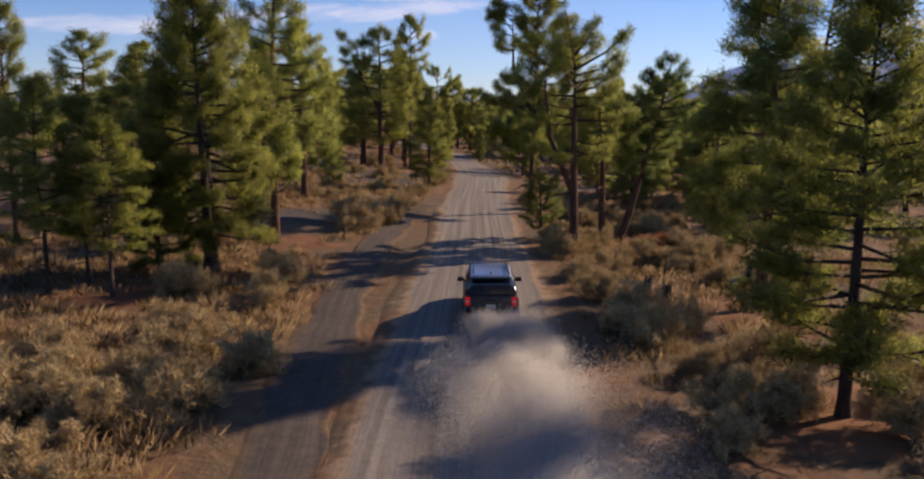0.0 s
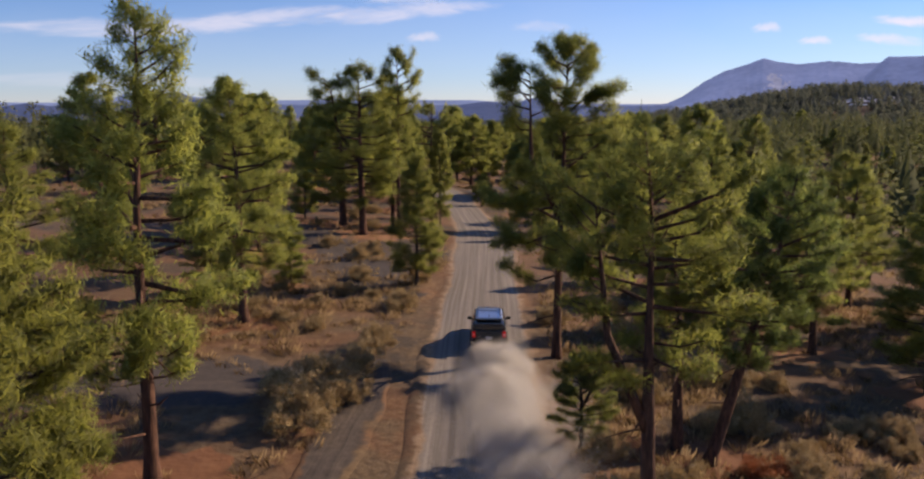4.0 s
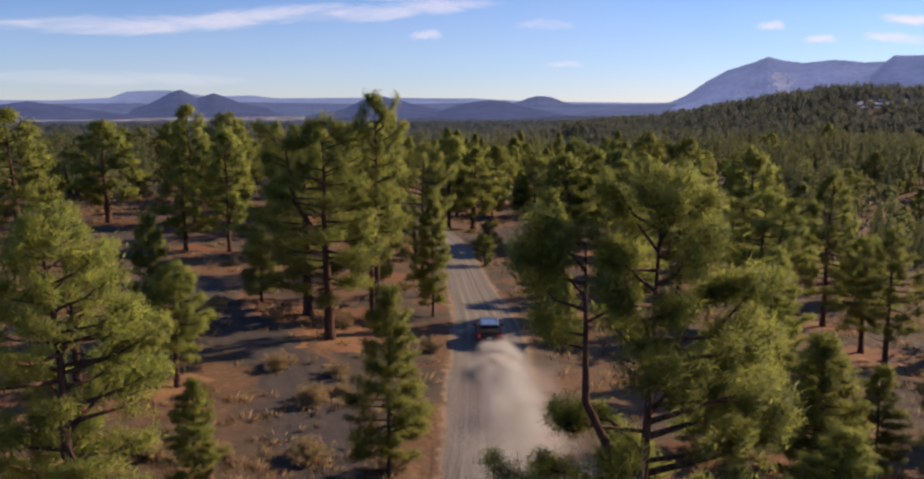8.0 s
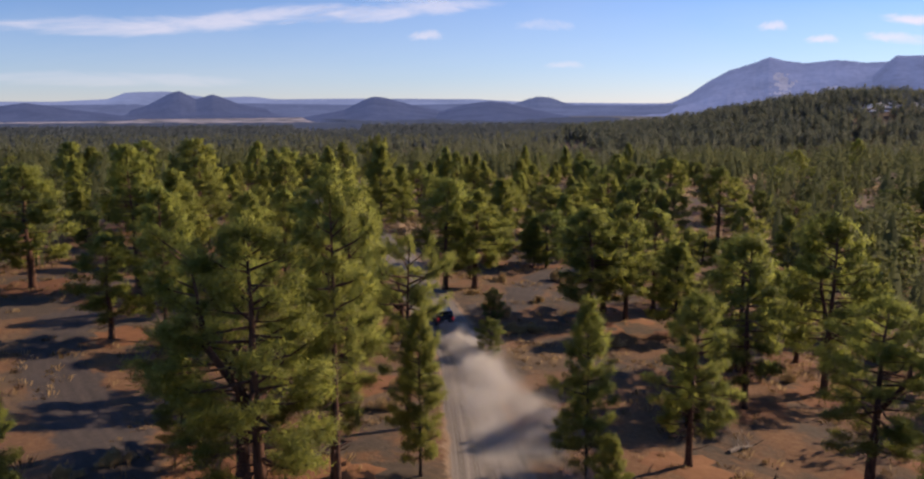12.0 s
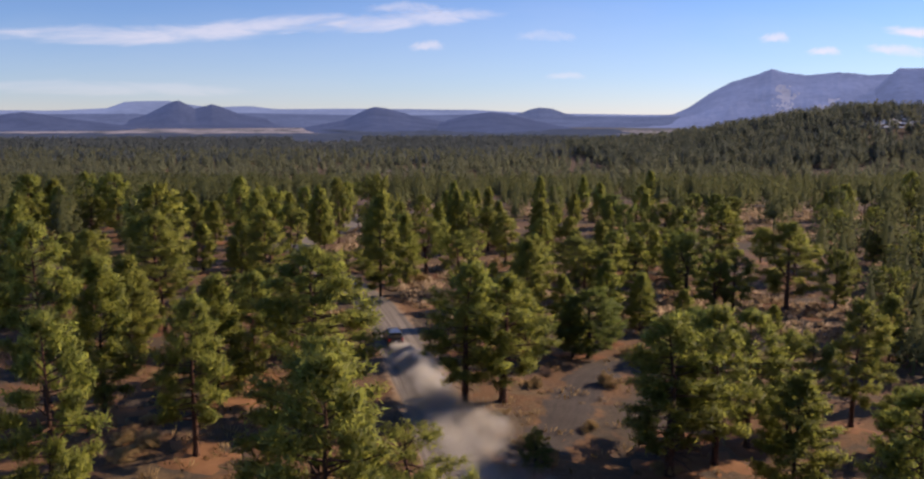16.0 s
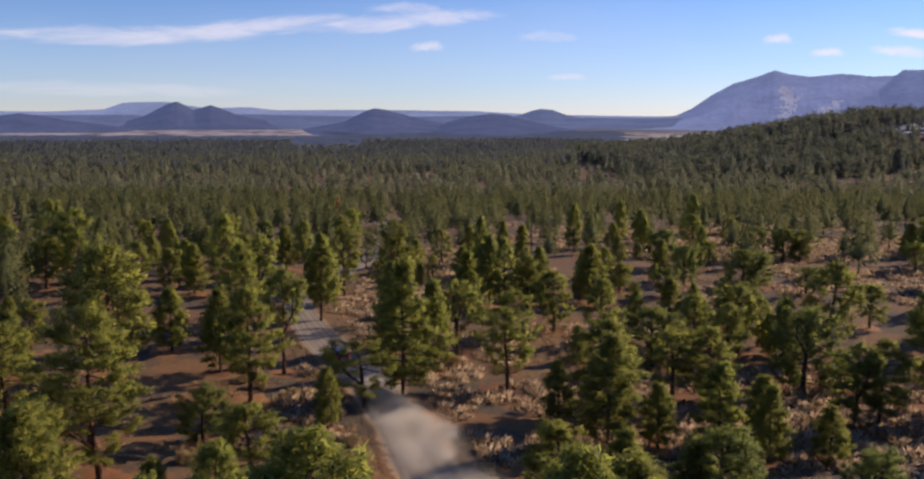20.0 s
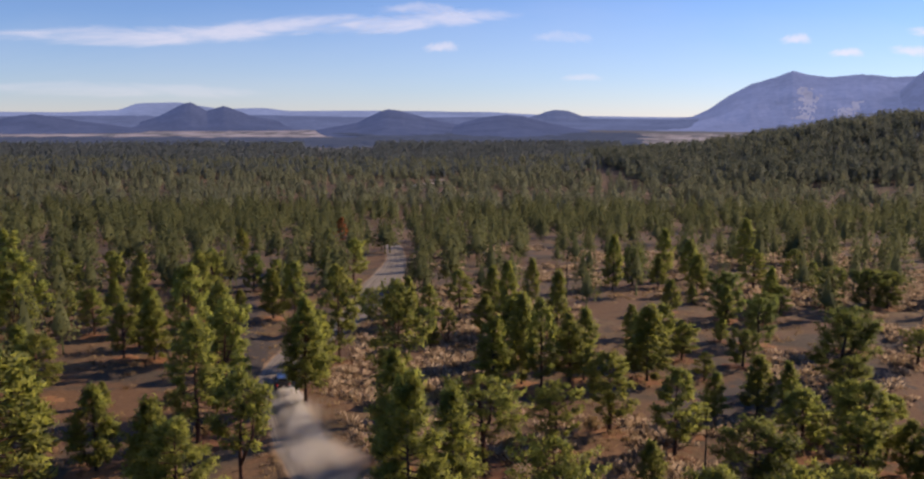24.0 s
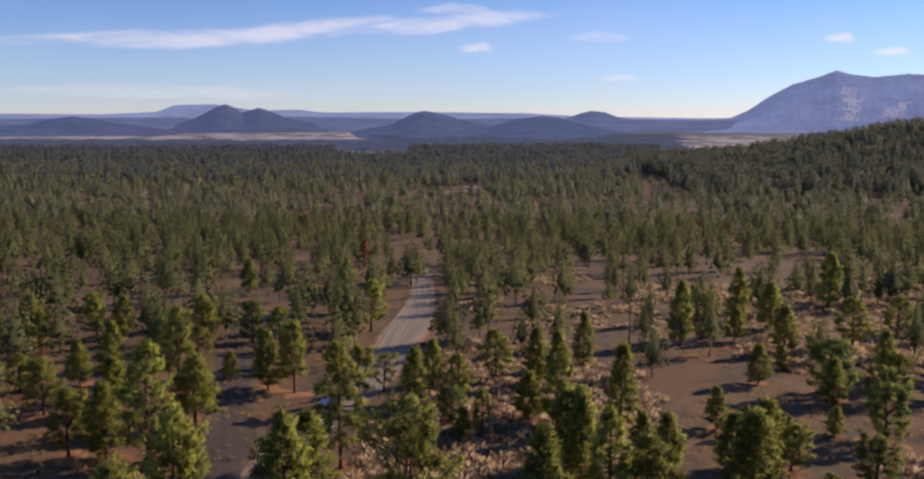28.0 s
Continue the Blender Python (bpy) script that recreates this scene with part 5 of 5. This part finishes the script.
def build_log(x, y, length, turn, pale=True):
    rng = np.random.default_rng(int(abs(x) * 13 + y * 5) % 997)
    pile = Pile()
    pile.add(*tube([(-length / 2, 0, 0.2), (-length / 6, 0.1, 0.24), (length / 5, -0.05, 0.22), (length / 2, 0.08, 0.16)], [0.2, 0.18, 0.13, 0.05], 8))
    for k in range(7):
        u = rng.uniform(-0.3, 0.48) * length
        d = np.array([rng.uniform(0.2, 0.7), rng.choice([-1, 1]) * rng.uniform(0.3, 1), rng.uniform(0.2, 0.8)])
        a = np.array([u, 0, 0.22])
        pile.add(*tube([a, a + d * 0.5, a + d * rng.uniform(0.8, 1.5)], [0.05, 0.03, 0.01], 5))
    ob = mesh_object("fallen_log", pile.v, pile.f, DEAD_WOOD if pale else CHARRED)
    ob.matrix_basis = pose(x, y, float(land_z(x, y)) - 0.04, 0, 0, turn)
    return tagged(ob, "weathered fallen pine log with broken branches" if pale else "dark fallen pine log with broken branches", "log", "fallen logs")


build_stump(7.1, 23.2, 0.55, 0.22)
build_stump(8.4, 33.1, 0.6, 0.2)
build_stump(8.0, 34.8, 0.5, 0.18)
build_stump(12.6, 35.5, 0.9, 0.12)
build_log(12.3, 36.1, 2.6, 65)
build_log(-40.0, 194.2, 5.0, 12)
build_log(-38.6, 193.0, 4.0, -8)
build_log(-42.3, 209.2, 3.6, 40, False)
build_log(20.4, 118.1, 2.6, 30)
build_log(-25.9, 278.4, 5.0, 150, False)
build_log(-46.0, 176.0, 3.5, 80)
build_log(-26.6, 327.0, 4.5, 20, False)
SNOW = varied("old_snow", [(0.2, (0.62, 0.66, 0.74)), (0.8, (0.8, 0.83, 0.88))], 0.6, 0.2, bump=0.3, dist=0.1)


def build_snow():
    """Old snow lying in the clearings on the wooded hill."""
    rng = np.random.default_rng(71)
    pile = Pile()
    for cx, cy, r in SNOW_AT:
        ph = rng.uniform(0, 6, 2)
        verts = [(cx, cy, float(land_z(cx, cy)) + 0.35)]
        for j in range(22):
            w = 2 * math.pi * j / 22
            q = r * (1 + 0.35 * math.sin(2 * w + ph[0]) + 0.25 * math.sin(5 * w + ph[1]))
            px, py = cx + q * 1.5 * math.cos(w), cy + q * math.sin(w)
            verts.append((px, py, float(land_z(px, py)) + 0.3))
        pile.add(verts, [(0, 1 + j, 1 + (j + 1) % 22) for j in range(22)])
    ob = mesh_object("snow", pile.v, pile.f, SNOW, smooth=True)
    return tagged(ob, "patches of old snow among pines on the hill", "snow", kind="stuff")


build_snow()


# ---- the car and its dust ----
PAINT = plain("dark_paint", (0.04, 0.041, 0.042), 0.4, 0.2, 0.5)
GLASS = plain("tinted_glass", (0.012, 0.016, 0.022), 0.06, 0.0, 1.0)
ROOF_GLASS = plain("glossy_roof", (0.5, 0.55, 0.63), 0.36, 0.9, 1.0)
RUBBER = plain("rubber", (0.02, 0.02, 0.02), 0.9)
RIM = plain("alloy_rim", (0.3, 0.3, 0.31), 0.35, 0.8)
CLADDING = plain("black_plastic", (0.018, 0.018, 0.018), 0.7)
RACK_METAL = plain("black_steel", (0.03, 0.03, 0.032), 0.45, 0.6)
PLATE = plain("plate_white", (0.6, 0.6, 0.58), 0.5)
TAIL = plain("red_lens", (0.4, 0.008, 0.006), 0.25)
TAIL.node_tree.nodes["Principled BSDF"].inputs["Emission Color"].default_value = (1.0, 0.03, 0.015, 1)
TAIL.node_tree.nodes["Principled BSDF"].inputs["Emission Strength"].default_value = 0.15


def part(name, bm, material, parent, label=""):
    me = bpy.data.meshes.new(name)
    bm.to_mesh(me)
    bm.free()
    me.materials.append(material)
    ob = new(name, me)
    ob.parent = parent
    return tagged(ob, label)


def box(sx, sy, sz, at, bevel=0.03, bm=None):
    bm = bm or bmesh.new()
    made = bmesh.ops.create_cube(bm, size=1)["verts"]
    bmesh.ops.scale(bm, vec=(sx, sy, sz), verts=made)
    bmesh.ops.translate(bm, vec=at, verts=made)
    if bevel:
        bmesh.ops.bevel(bm, geom=list({e for v in made for e in v.link_edges}), offset=bevel, segments=2, affect="EDGES", profile=0.6)
    return bm


def shell(sections, bevel=0.05):
    """A body through cross-sections (y, half width low, half width high, z low, z high)."""
    bm = bmesh.new()
    rings = []
    for y, wl, wh, zl, zh in sections:
        rings.append([bm.verts.new(p) for p in ((-wl, y, zl), (wl, y, zl), (wl * 1.02, y, zl + (zh - zl) * 0.55), (wh, y, zh), (-wh, y, zh), (-wl * 1.02, y, zl + (zh - zl) * 0.55))])
    for a, b in zip(rings, rings[1:]):
        for k in range(6):
            bm.faces.new((a[k], a[(k + 1) % 6], b[(k + 1) % 6], b[k]))
    bm.faces.new(rings[0][::-1])
    bm.faces.new(rings[-1])
    bmesh.ops.recalc_face_normals(bm, faces=bm.faces)
    bmesh.ops.bevel(bm, geom=bm.edges[:], offset=bevel, segments=2, affect="EDGES", profile=0.6)
    return bm


def wheel_at(car, x, y):
    bm = bmesh.new()
    prof = [(0.24, -0.11), (0.36, -0.12), (0.38, -0.07), (0.38, 0.07), (0.36, 0.12), (0.24, 0.11)]
    rings = [[bm.verts.new((px, r * math.cos(a), r * math.sin(a))) for r, px in prof] for a in np.linspace(0, 2 * math.pi, 24, endpoint=False)]
    for a, b in zip(rings, rings[1:] + rings[:1]):
        for k in range(6):
            bm.faces.new((a[k], a[(k + 1) % 6], b[(k + 1) % 6], b[k]))
    wheel = new("wheel")
    wheel.parent = car
    wheel.location = (x, y, 0.38)
    part("tyre", bm, RUBBER, wheel, "dusty black tyre")
    bm = bmesh.new()
    for i in range(5):
        w = 2 * math.pi * i / 5
        made = bmesh.ops.create_cube(bm, size=1)["verts"]
        bmesh.ops.scale(bm, vec=(0.1, 0.07, 0.24), verts=made)
        bmesh.ops.translate(bm, vec=(math.copysign(0.05, x), 0, 0.12), verts=made)
        bmesh.ops.rotate(bm, cent=(0, 0, 0), matrix=Matrix.Rotation(w, 3, "X"), verts=made)
    bmesh.ops.create_cone(bm, cap_ends=True, segments=20, radius1=0.25, radius2=0.25, depth=0.08, matrix=Matrix.Rotation(math.pi / 2, 4, "Y"))
    part("rim", bm, RIM, wheel)
    return wheel


def build_car():
    """A dark off-road estate car, its rear end at the origin, facing +y."""
    car = new("suv")
    part("body", shell([(0.02, 0.86, 0.84, 0.5, 1.08), (0.3, 0.93, 0.88, 0.36, 1.14), (1.4, 0.95, 0.89, 0.34, 1.15), (3.0, 0.95, 0.89, 0.34, 1.13), (4.0, 0.93, 0.84, 0.36, 1.06), (4.55, 0.86, 0.76, 0.42, 0.96), (4.75, 0.76, 0.68, 0.46, 0.84)], 0.06), PAINT, car, "dark grey dusty paintwork")
    part("cabin", shell([(0.16, 0.84, 0.66, 1.08, 1.52), (0.5, 0.86, 0.68, 1.1, 1.72), (1.6, 0.87, 0.69, 1.1, 1.76), (2.5, 0.86, 0.67, 1.1, 1.72), (3.35, 0.8, 0.62, 1.06, 1.12)], 0.045), GLASS, car, "dark tinted windows")
    part("roof", shell([(0.28, 0.68, 0.64, 1.7, 1.76), (0.5, 0.7, 0.66, 1.72, 1.79), (1.6, 0.71, 0.67, 1.75, 1.82), (2.45, 0.69, 0.65, 1.7, 1.78)], 0.025), ROOF_GLASS, car, "glossy dark roof reflecting the blue sky")
    for sx in (-1, 1):
        for y0, y1 in ((0.3, 0.62), (1.5, 1.6), (2.42, 2.52)):
            bm = bmesh.new()
            v, f = tube([(sx * 0.88, y0, 1.1), (sx * 0.71, y1, 1.74)], [0.045, 0.04], 6)
            vs = [bm.verts.new(p) for p in v]
            for q in f:
                bm.faces.new([vs[i] for i in q])
            part("pillar", bm, PAINT, car)
        part("roof_rail", box(0.045, 2.0, 0.05, (sx * 0.6, 1.45, 1.86), 0.012), RACK_METAL, car)
        lamp = part("tail_light", box(0.17, 0.12, 0.3, (sx * 0.8, 0.05, 0.93), 0.03), TAIL, car, "red rear light")
        part("reverse_lens", box(0.1, 0.02, 0.07, (sx * 0.8, -0.02, 0.93), 0.008), PLATE, lamp)
        mirror = part("door_mirror", box(0.24, 0.13, 0.17, (sx * 1.08, 2.75, 1.15), 0.04), CLADDING, car, "black door mirror")
        part("mirror_arm", box(0.14, 0.06, 0.05, (sx * 0.93, 2.76, 1.1), 0.012), CLADDING, mirror)
        for y in (0.95, 3.75):
            arch = bmesh.new()
            v, f = tube([(sx * 0.94, y + 0.5 * math.cos(a), 0.36 + 0.47 * math.sin(a)) for a in np.linspace(0.1, 3.04, 9)], [0.06] * 9, 6)
            vs = [arch.verts.new(p) for p in v]
            for q in f:
                arch.faces.new([vs[i] for i in q])
            part("wheel_arch", arch, CLADDING, car)
            wheel_at(car, sx * 0.84, y)
        part("sill", box(0.08, 2.1, 0.16, (sx * 0.93, 2.35, 0.4), 0.03), CLADDING, car)
        part("side_handle", box(0.03, 0.2, 0.035, (sx * 0.955, 1.75, 1.0), 0.008), PAINT, car)
        part("headlight", box(0.34, 0.1, 0.14, (sx * 0.58, 4.66, 0.78), 0.03), PLATE, car)
    for i in range(3):
        part("rack_bar", box(1.2, 0.05, 0.03, (0, 1.55 + 0.36 * i, 1.87), 0.01), RIM, car)
    part("rear_bumper", box(1.72, 0.2, 0.24, (0, 0.04, 0.52), 0.05), CLADDING, car, "black plastic bumper")
    part("front_bumper", box(1.6, 0.2, 0.26, (0, 4.72, 0.52), 0.06), CLADDING, car)
    gate = part("tailgate", box(1.4, 0.06, 0.5, (0, 0.0, 0.86), 0.025), PAINT, car, "dusty tailgate")
    part("gate_handle", box(0.34, 0.04, 0.06, (0, -0.04, 0.98), 0.01), CLADDING, gate)
    plate = part("plate", box(0.34, 0.02, 0.14, (0, -0.04, 0.76), 0.006), PLATE, gate)
    part("rear_spoiler", box(1.22, 0.28, 0.045, (0, 0.16, 1.74), 0.015), PAINT, car)
    part("rear_wiper", box(0.5, 0.02, 0.025, (0.12, 0.17, 1.2), 0.006), CLADDING, car)
    part("aerial", box(0.04, 0.16, 0.07, (0, 0.5, 1.84), 0.015), CLADDING, car)
    return tagged(car, "dark grey dusty off-road car driving on the gravel road", "car")


# where the car's rear end is: seconds, x, y
DRIVE_T = [0, 2, 4, 6.5, 8, 9.5, 11, 12.8, 14.5, 16, 17, 18, 20, 21.5, 23.5, 25, 26.5, 28]
DRIVE_X = [1.0, 1.2, 1.6, 2.5, 2.4, 2.1, 0.2, -3.2, -6.6, -10.4, -13.4, -17.0, -23.9, -28.9, -34.0, -37.4, -38.4, -36.4]
DRIVE_Y = [27.6, 42.1, 61.0, 85.5, 101.4, 118.8, 136.8, 154.5, 169.9, 184.9, 196.1, 208.0, 225.5, 236.5, 252.6, 263.5, 273.5, 287.0]


def curve(t, xs):
    """A smooth curve through the stations of the drive."""
    T = DRIVE_T
    if t <= 0:
        return xs[0] + (xs[1] - xs[0]) / (T[1] - T[0]) * t
    i = min(max(k for k in range(len(T)) if T[k] <= t), len(T) - 2)

    def slope(k):
        a, b = max(k - 1, 0), min(k + 1, len(T) - 1)
        return (xs[b] - xs[a]) / (T[b] - T[a])

    d = T[i + 1] - T[i]
    s = (t - T[i]) / d
    return (2 * s**3 - 3 * s**2 + 1) * xs[i] + (s**3 - 2 * s**2 + s) * d * slope(i) + (3 * s**2 - 2 * s**3) * xs[i + 1] + (s**3 - s**2) * d * slope(i + 1)


TRACK = [(k / 10, curve(k / 10, DRIVE_X), curve(k / 10, DRIVE_Y)) for k in range(-80, 281)]
TRACK_S = np.concatenate([[0], np.cumsum([math.hypot(b[1] - a[1], b[2] - a[2]) for a, b in zip(TRACK, TRACK[1:])])])


def on_track(t, lag):
    """The place lag metres behind the car's rear at t seconds, and the heading there."""
    now = np.interp(t, [p[0] for p in TRACK], TRACK_S)
    s = now - lag

    def at(q):
        return np.array([np.interp(q, TRACK_S, [p[k] for p in TRACK]) for k in (1, 2)])

    p, d = at(s), at(s + 1.5) - at(s - 1.5)
    return p, math.degrees(math.atan2(-d[0], d[1]))


def car_pose(t):
    p, head = on_track(t, 0)
    ahead = on_track(t, -4.0)[0] if t < 27.4 else p + np.array([-math.sin(radians(head)), math.cos(radians(head))]) * 4
    z0, z1 = float(ground_z(*p)), float(ground_z(*ahead))
    return pose(p[0], p[1], z0 + 0.1, math.degrees(math.atan2(z1 - z0, 4.0)), 0, head)


def make_puff(seed, count, half, fleck, material):
    """A drifting cloud of dust: flecks thrown through a soft uneven volume."""
    rng = np.random.default_rng(seed)
    lumps = rng.normal(0, 0.5, (16, 3)) * half
    lumps[:, 2] = np.abs(lumps[:, 2]) * 0.9
    which = rng.integers(0, 16, count)
    c = lumps[which] + rng.normal(0, 0.36, (count, 3)) * half * rng.uniform(0.4, 1.1, (16, 1))[which]
    c[:, 2] = np.abs(c[:, 2]) + 0.06
    a, b = rng.normal(0, 1, (2, count, 3))
    a *= fleck * rng.uniform(0.5, 1.3, (count, 1)) / np.linalg.norm(a, axis=1)[:, None]
    b *= fleck / np.linalg.norm(b, axis=1)[:, None]
    v = np.stack([c, c + a, c + b], 1).reshape(-1, 3)
    n = rng.normal(0, 0.35, v.shape) + np.array([0.35, 0.1, 0.9])
    ob = mesh_object("dust_cloud", v, np.arange(count * 3).reshape(-1, 3), material, normals=n / np.linalg.norm(n, axis=1)[:, None])
    return tagged(ob, "pale tan dust cloud thrown up behind the car", "dust", "dust behind the car", "stuff")


suv = build_car()
PUFFS = []
for i, (lag, hx, hy, hz, count, fleck) in enumerate(((0.9, 0.9, 1.2, 0.5, 50000, 0.032), (2.9, 1.15, 2.1, 0.75, 150000, 0.03), (5.9, 1.5, 3.0, 0.9, 260000, 0.027), (9.8, 1.45, 4.2, 0.95, 340000, 0.022), (15.0, 1.75, 5.0, 1.0, 360000, 0.022), (21.5, 2.5, 6.0, 1.1, 330000, 0.025), (29.5, 3.0, 6.5, 1.1, 230000, 0.033), (38.5, 3.2, 6.5, 0.9, 80000, 0.04))):
    PUFFS.append((lag, 0.1 + 0.07 * lag + 0.2 * math.sin(i * 2.1), make_puff(80 + i, count, np.array([hx, hy, hz]), fleck, DUST if i < 3 else THIN_DUST)))


def puff_pose(t, lag, off):
    p, head = on_track(t, lag)
    return pose(p[0] + off * math.cos(radians(head)), p[1] + off * math.sin(radians(head)), float(ground_z(*p)) + 0.1, 0, 0, head)


# ---- clouds ----
def cloud_material(name, strength, sx, sz):
    """Thin ice cloud that lets the sky through."""
    m, nt, b = nodes_of(name, 1.0)
    uv = coords(nt, "UV")
    sep = nt.nodes.new("ShaderNodeSeparateXYZ")
    nt.links.new(uv, sep.inputs[0])
    n = noise_of(nt, coords(nt, "UV", (sx, sz, 1)), 1.0, 7, 0.62, 0.5)
    u, v = (maths(nt, "ABSOLUTE", maths(nt, "SUBTRACT", maths(nt, "MULTIPLY", sep.outputs[k], 2.0), 1.0)) for k in (0, 1))
    rim = maths(nt, "ADD", maths(nt, "POWER", u, 3.0), maths(nt, "POWER", v, 2.0))
    f = maths(nt, "SUBTRACT", maths(nt, "ADD", n, 0.22), maths(nt, "MULTIPLY", rim, 0.55))
    alpha = maths(nt, "MULTIPLY", band(nt, f, 0.34, 0.82), strength)
    em, tr, mx = nt.nodes.new("ShaderNodeEmission"), nt.nodes.new("ShaderNodeBsdfTransparent"), nt.nodes.new("ShaderNodeMixShader")
    em.inputs[0].default_value, em.inputs[1].default_value = (0.6, 0.62, 0.71, 1), 1.0
    nt.links.new(alpha, mx.inputs[0])
    nt.links.new(tr.outputs[0], mx.inputs[1])
    nt.links.new(em.outputs[0], mx.inputs[2])
    nt.links.new(mx.outputs[0], nt.nodes["Material Output"].inputs[0])
    return m


def sky_way(x, y):
    """The way to a place in the sky: the drawing's middle lies 8.57 degrees below the horizon."""
    right, up, tilt = (x - 784) / 1400, (406.5 - y) / 1400, radians(8.57)
    w = Vector((right, math.cos(tilt) + up * math.sin(tilt), up * math.cos(tilt) - math.sin(tilt))).normalized()
    return Matrix.Rotation(radians(0.28), 3, "Z") @ w


def build_cloud(points, thick, strength, sx, sz, far=4800):
    """A streak of cloud along points (as the ranges are drawn), thick above and below its line."""
    dense = np.linspace(0, 1, 40)
    px = np.interp(dense, np.linspace(0, 1, len(points)), [p[0] for p in points])
    py = np.interp(dense, np.linspace(0, 1, len(points)), [p[1] for p in points])
    verts, uvs = [], []
    for i in range(40):
        for s in np.linspace(-1, 1, 7):
            way = sky_way(px[i], py[i] + s * thick)
            verts.append(Vector((-2, 90, 27)) + way * (far + 60 * (1 - s * s)))
            uvs.append((dense[i], (s + 1) / 2))
    ob = mesh_object("cloud", verts, grid_faces(40, 7), cloud_material("thin_cloud", strength, sx, sz), smooth=True)
    lay_uv(ob, uvs)
    ob.visible_shadow = False
    return tagged(ob, "thin white streak of cloud in the blue sky", "cloud", "clouds", "structure")


build_cloud([(-420, 70), (0, 60), (200, 60), (330, 58), (450, 44), (560, 34), (640, 32)], 24, 0.55, 6, 2.0)
build_cloud([(480, 52), (560, 46), (640, 40), (720, 32), (800, 26), (900, 28)], 21, 0.5, 5, 2.0)
build_cloud([(-700, 95), (300, 90), (1200, 90), (2200, 95)], 120, 0.09, 3, 1.0)
build_cloud([(600, 15), (700, 12), (760, 16)], 14, 0.35, 4, 1.4)
build_cloud([(685, 80), (725, 77), (765, 80)], 13, 0.5, 2.5, 1.2)
build_cloud([(-300, 150), (100, 148), (300, 152), (480, 160)], 18, 0.22, 5, 2.0)
build_cloud([(860, 62), (930, 60), (990, 64)], 14, 0.25, 4, 1.4)
build_cloud([(1280, 66), (1318, 63), (1350, 68)], 13, 0.6, 2.5, 1.2)
build_cloud([(1360, 88), (1400, 86), (1440, 90)], 11, 0.65, 2.5, 1.2)
build_cloud([(1455, 78), (1520, 86), (1620, 92)], 14, 0.6, 3, 1.3)
build_cloud([(1480, 46), (1540, 54), (1640, 60), (1760, 60)], 15, 0.8, 3, 1.3)
build_cloud([(915, 130), (960, 128), (1010, 132)], 9, 0.35, 2.5, 1.2)


def motions():
    walk(suv, [(k / 2, car_pose(k / 2)) for k in range(57)])
    for lag, off, ob in PUFFS:
        walk(ob, [(k / 2, puff_pose(k / 2, lag, off)) for k in range(57)])


motions()
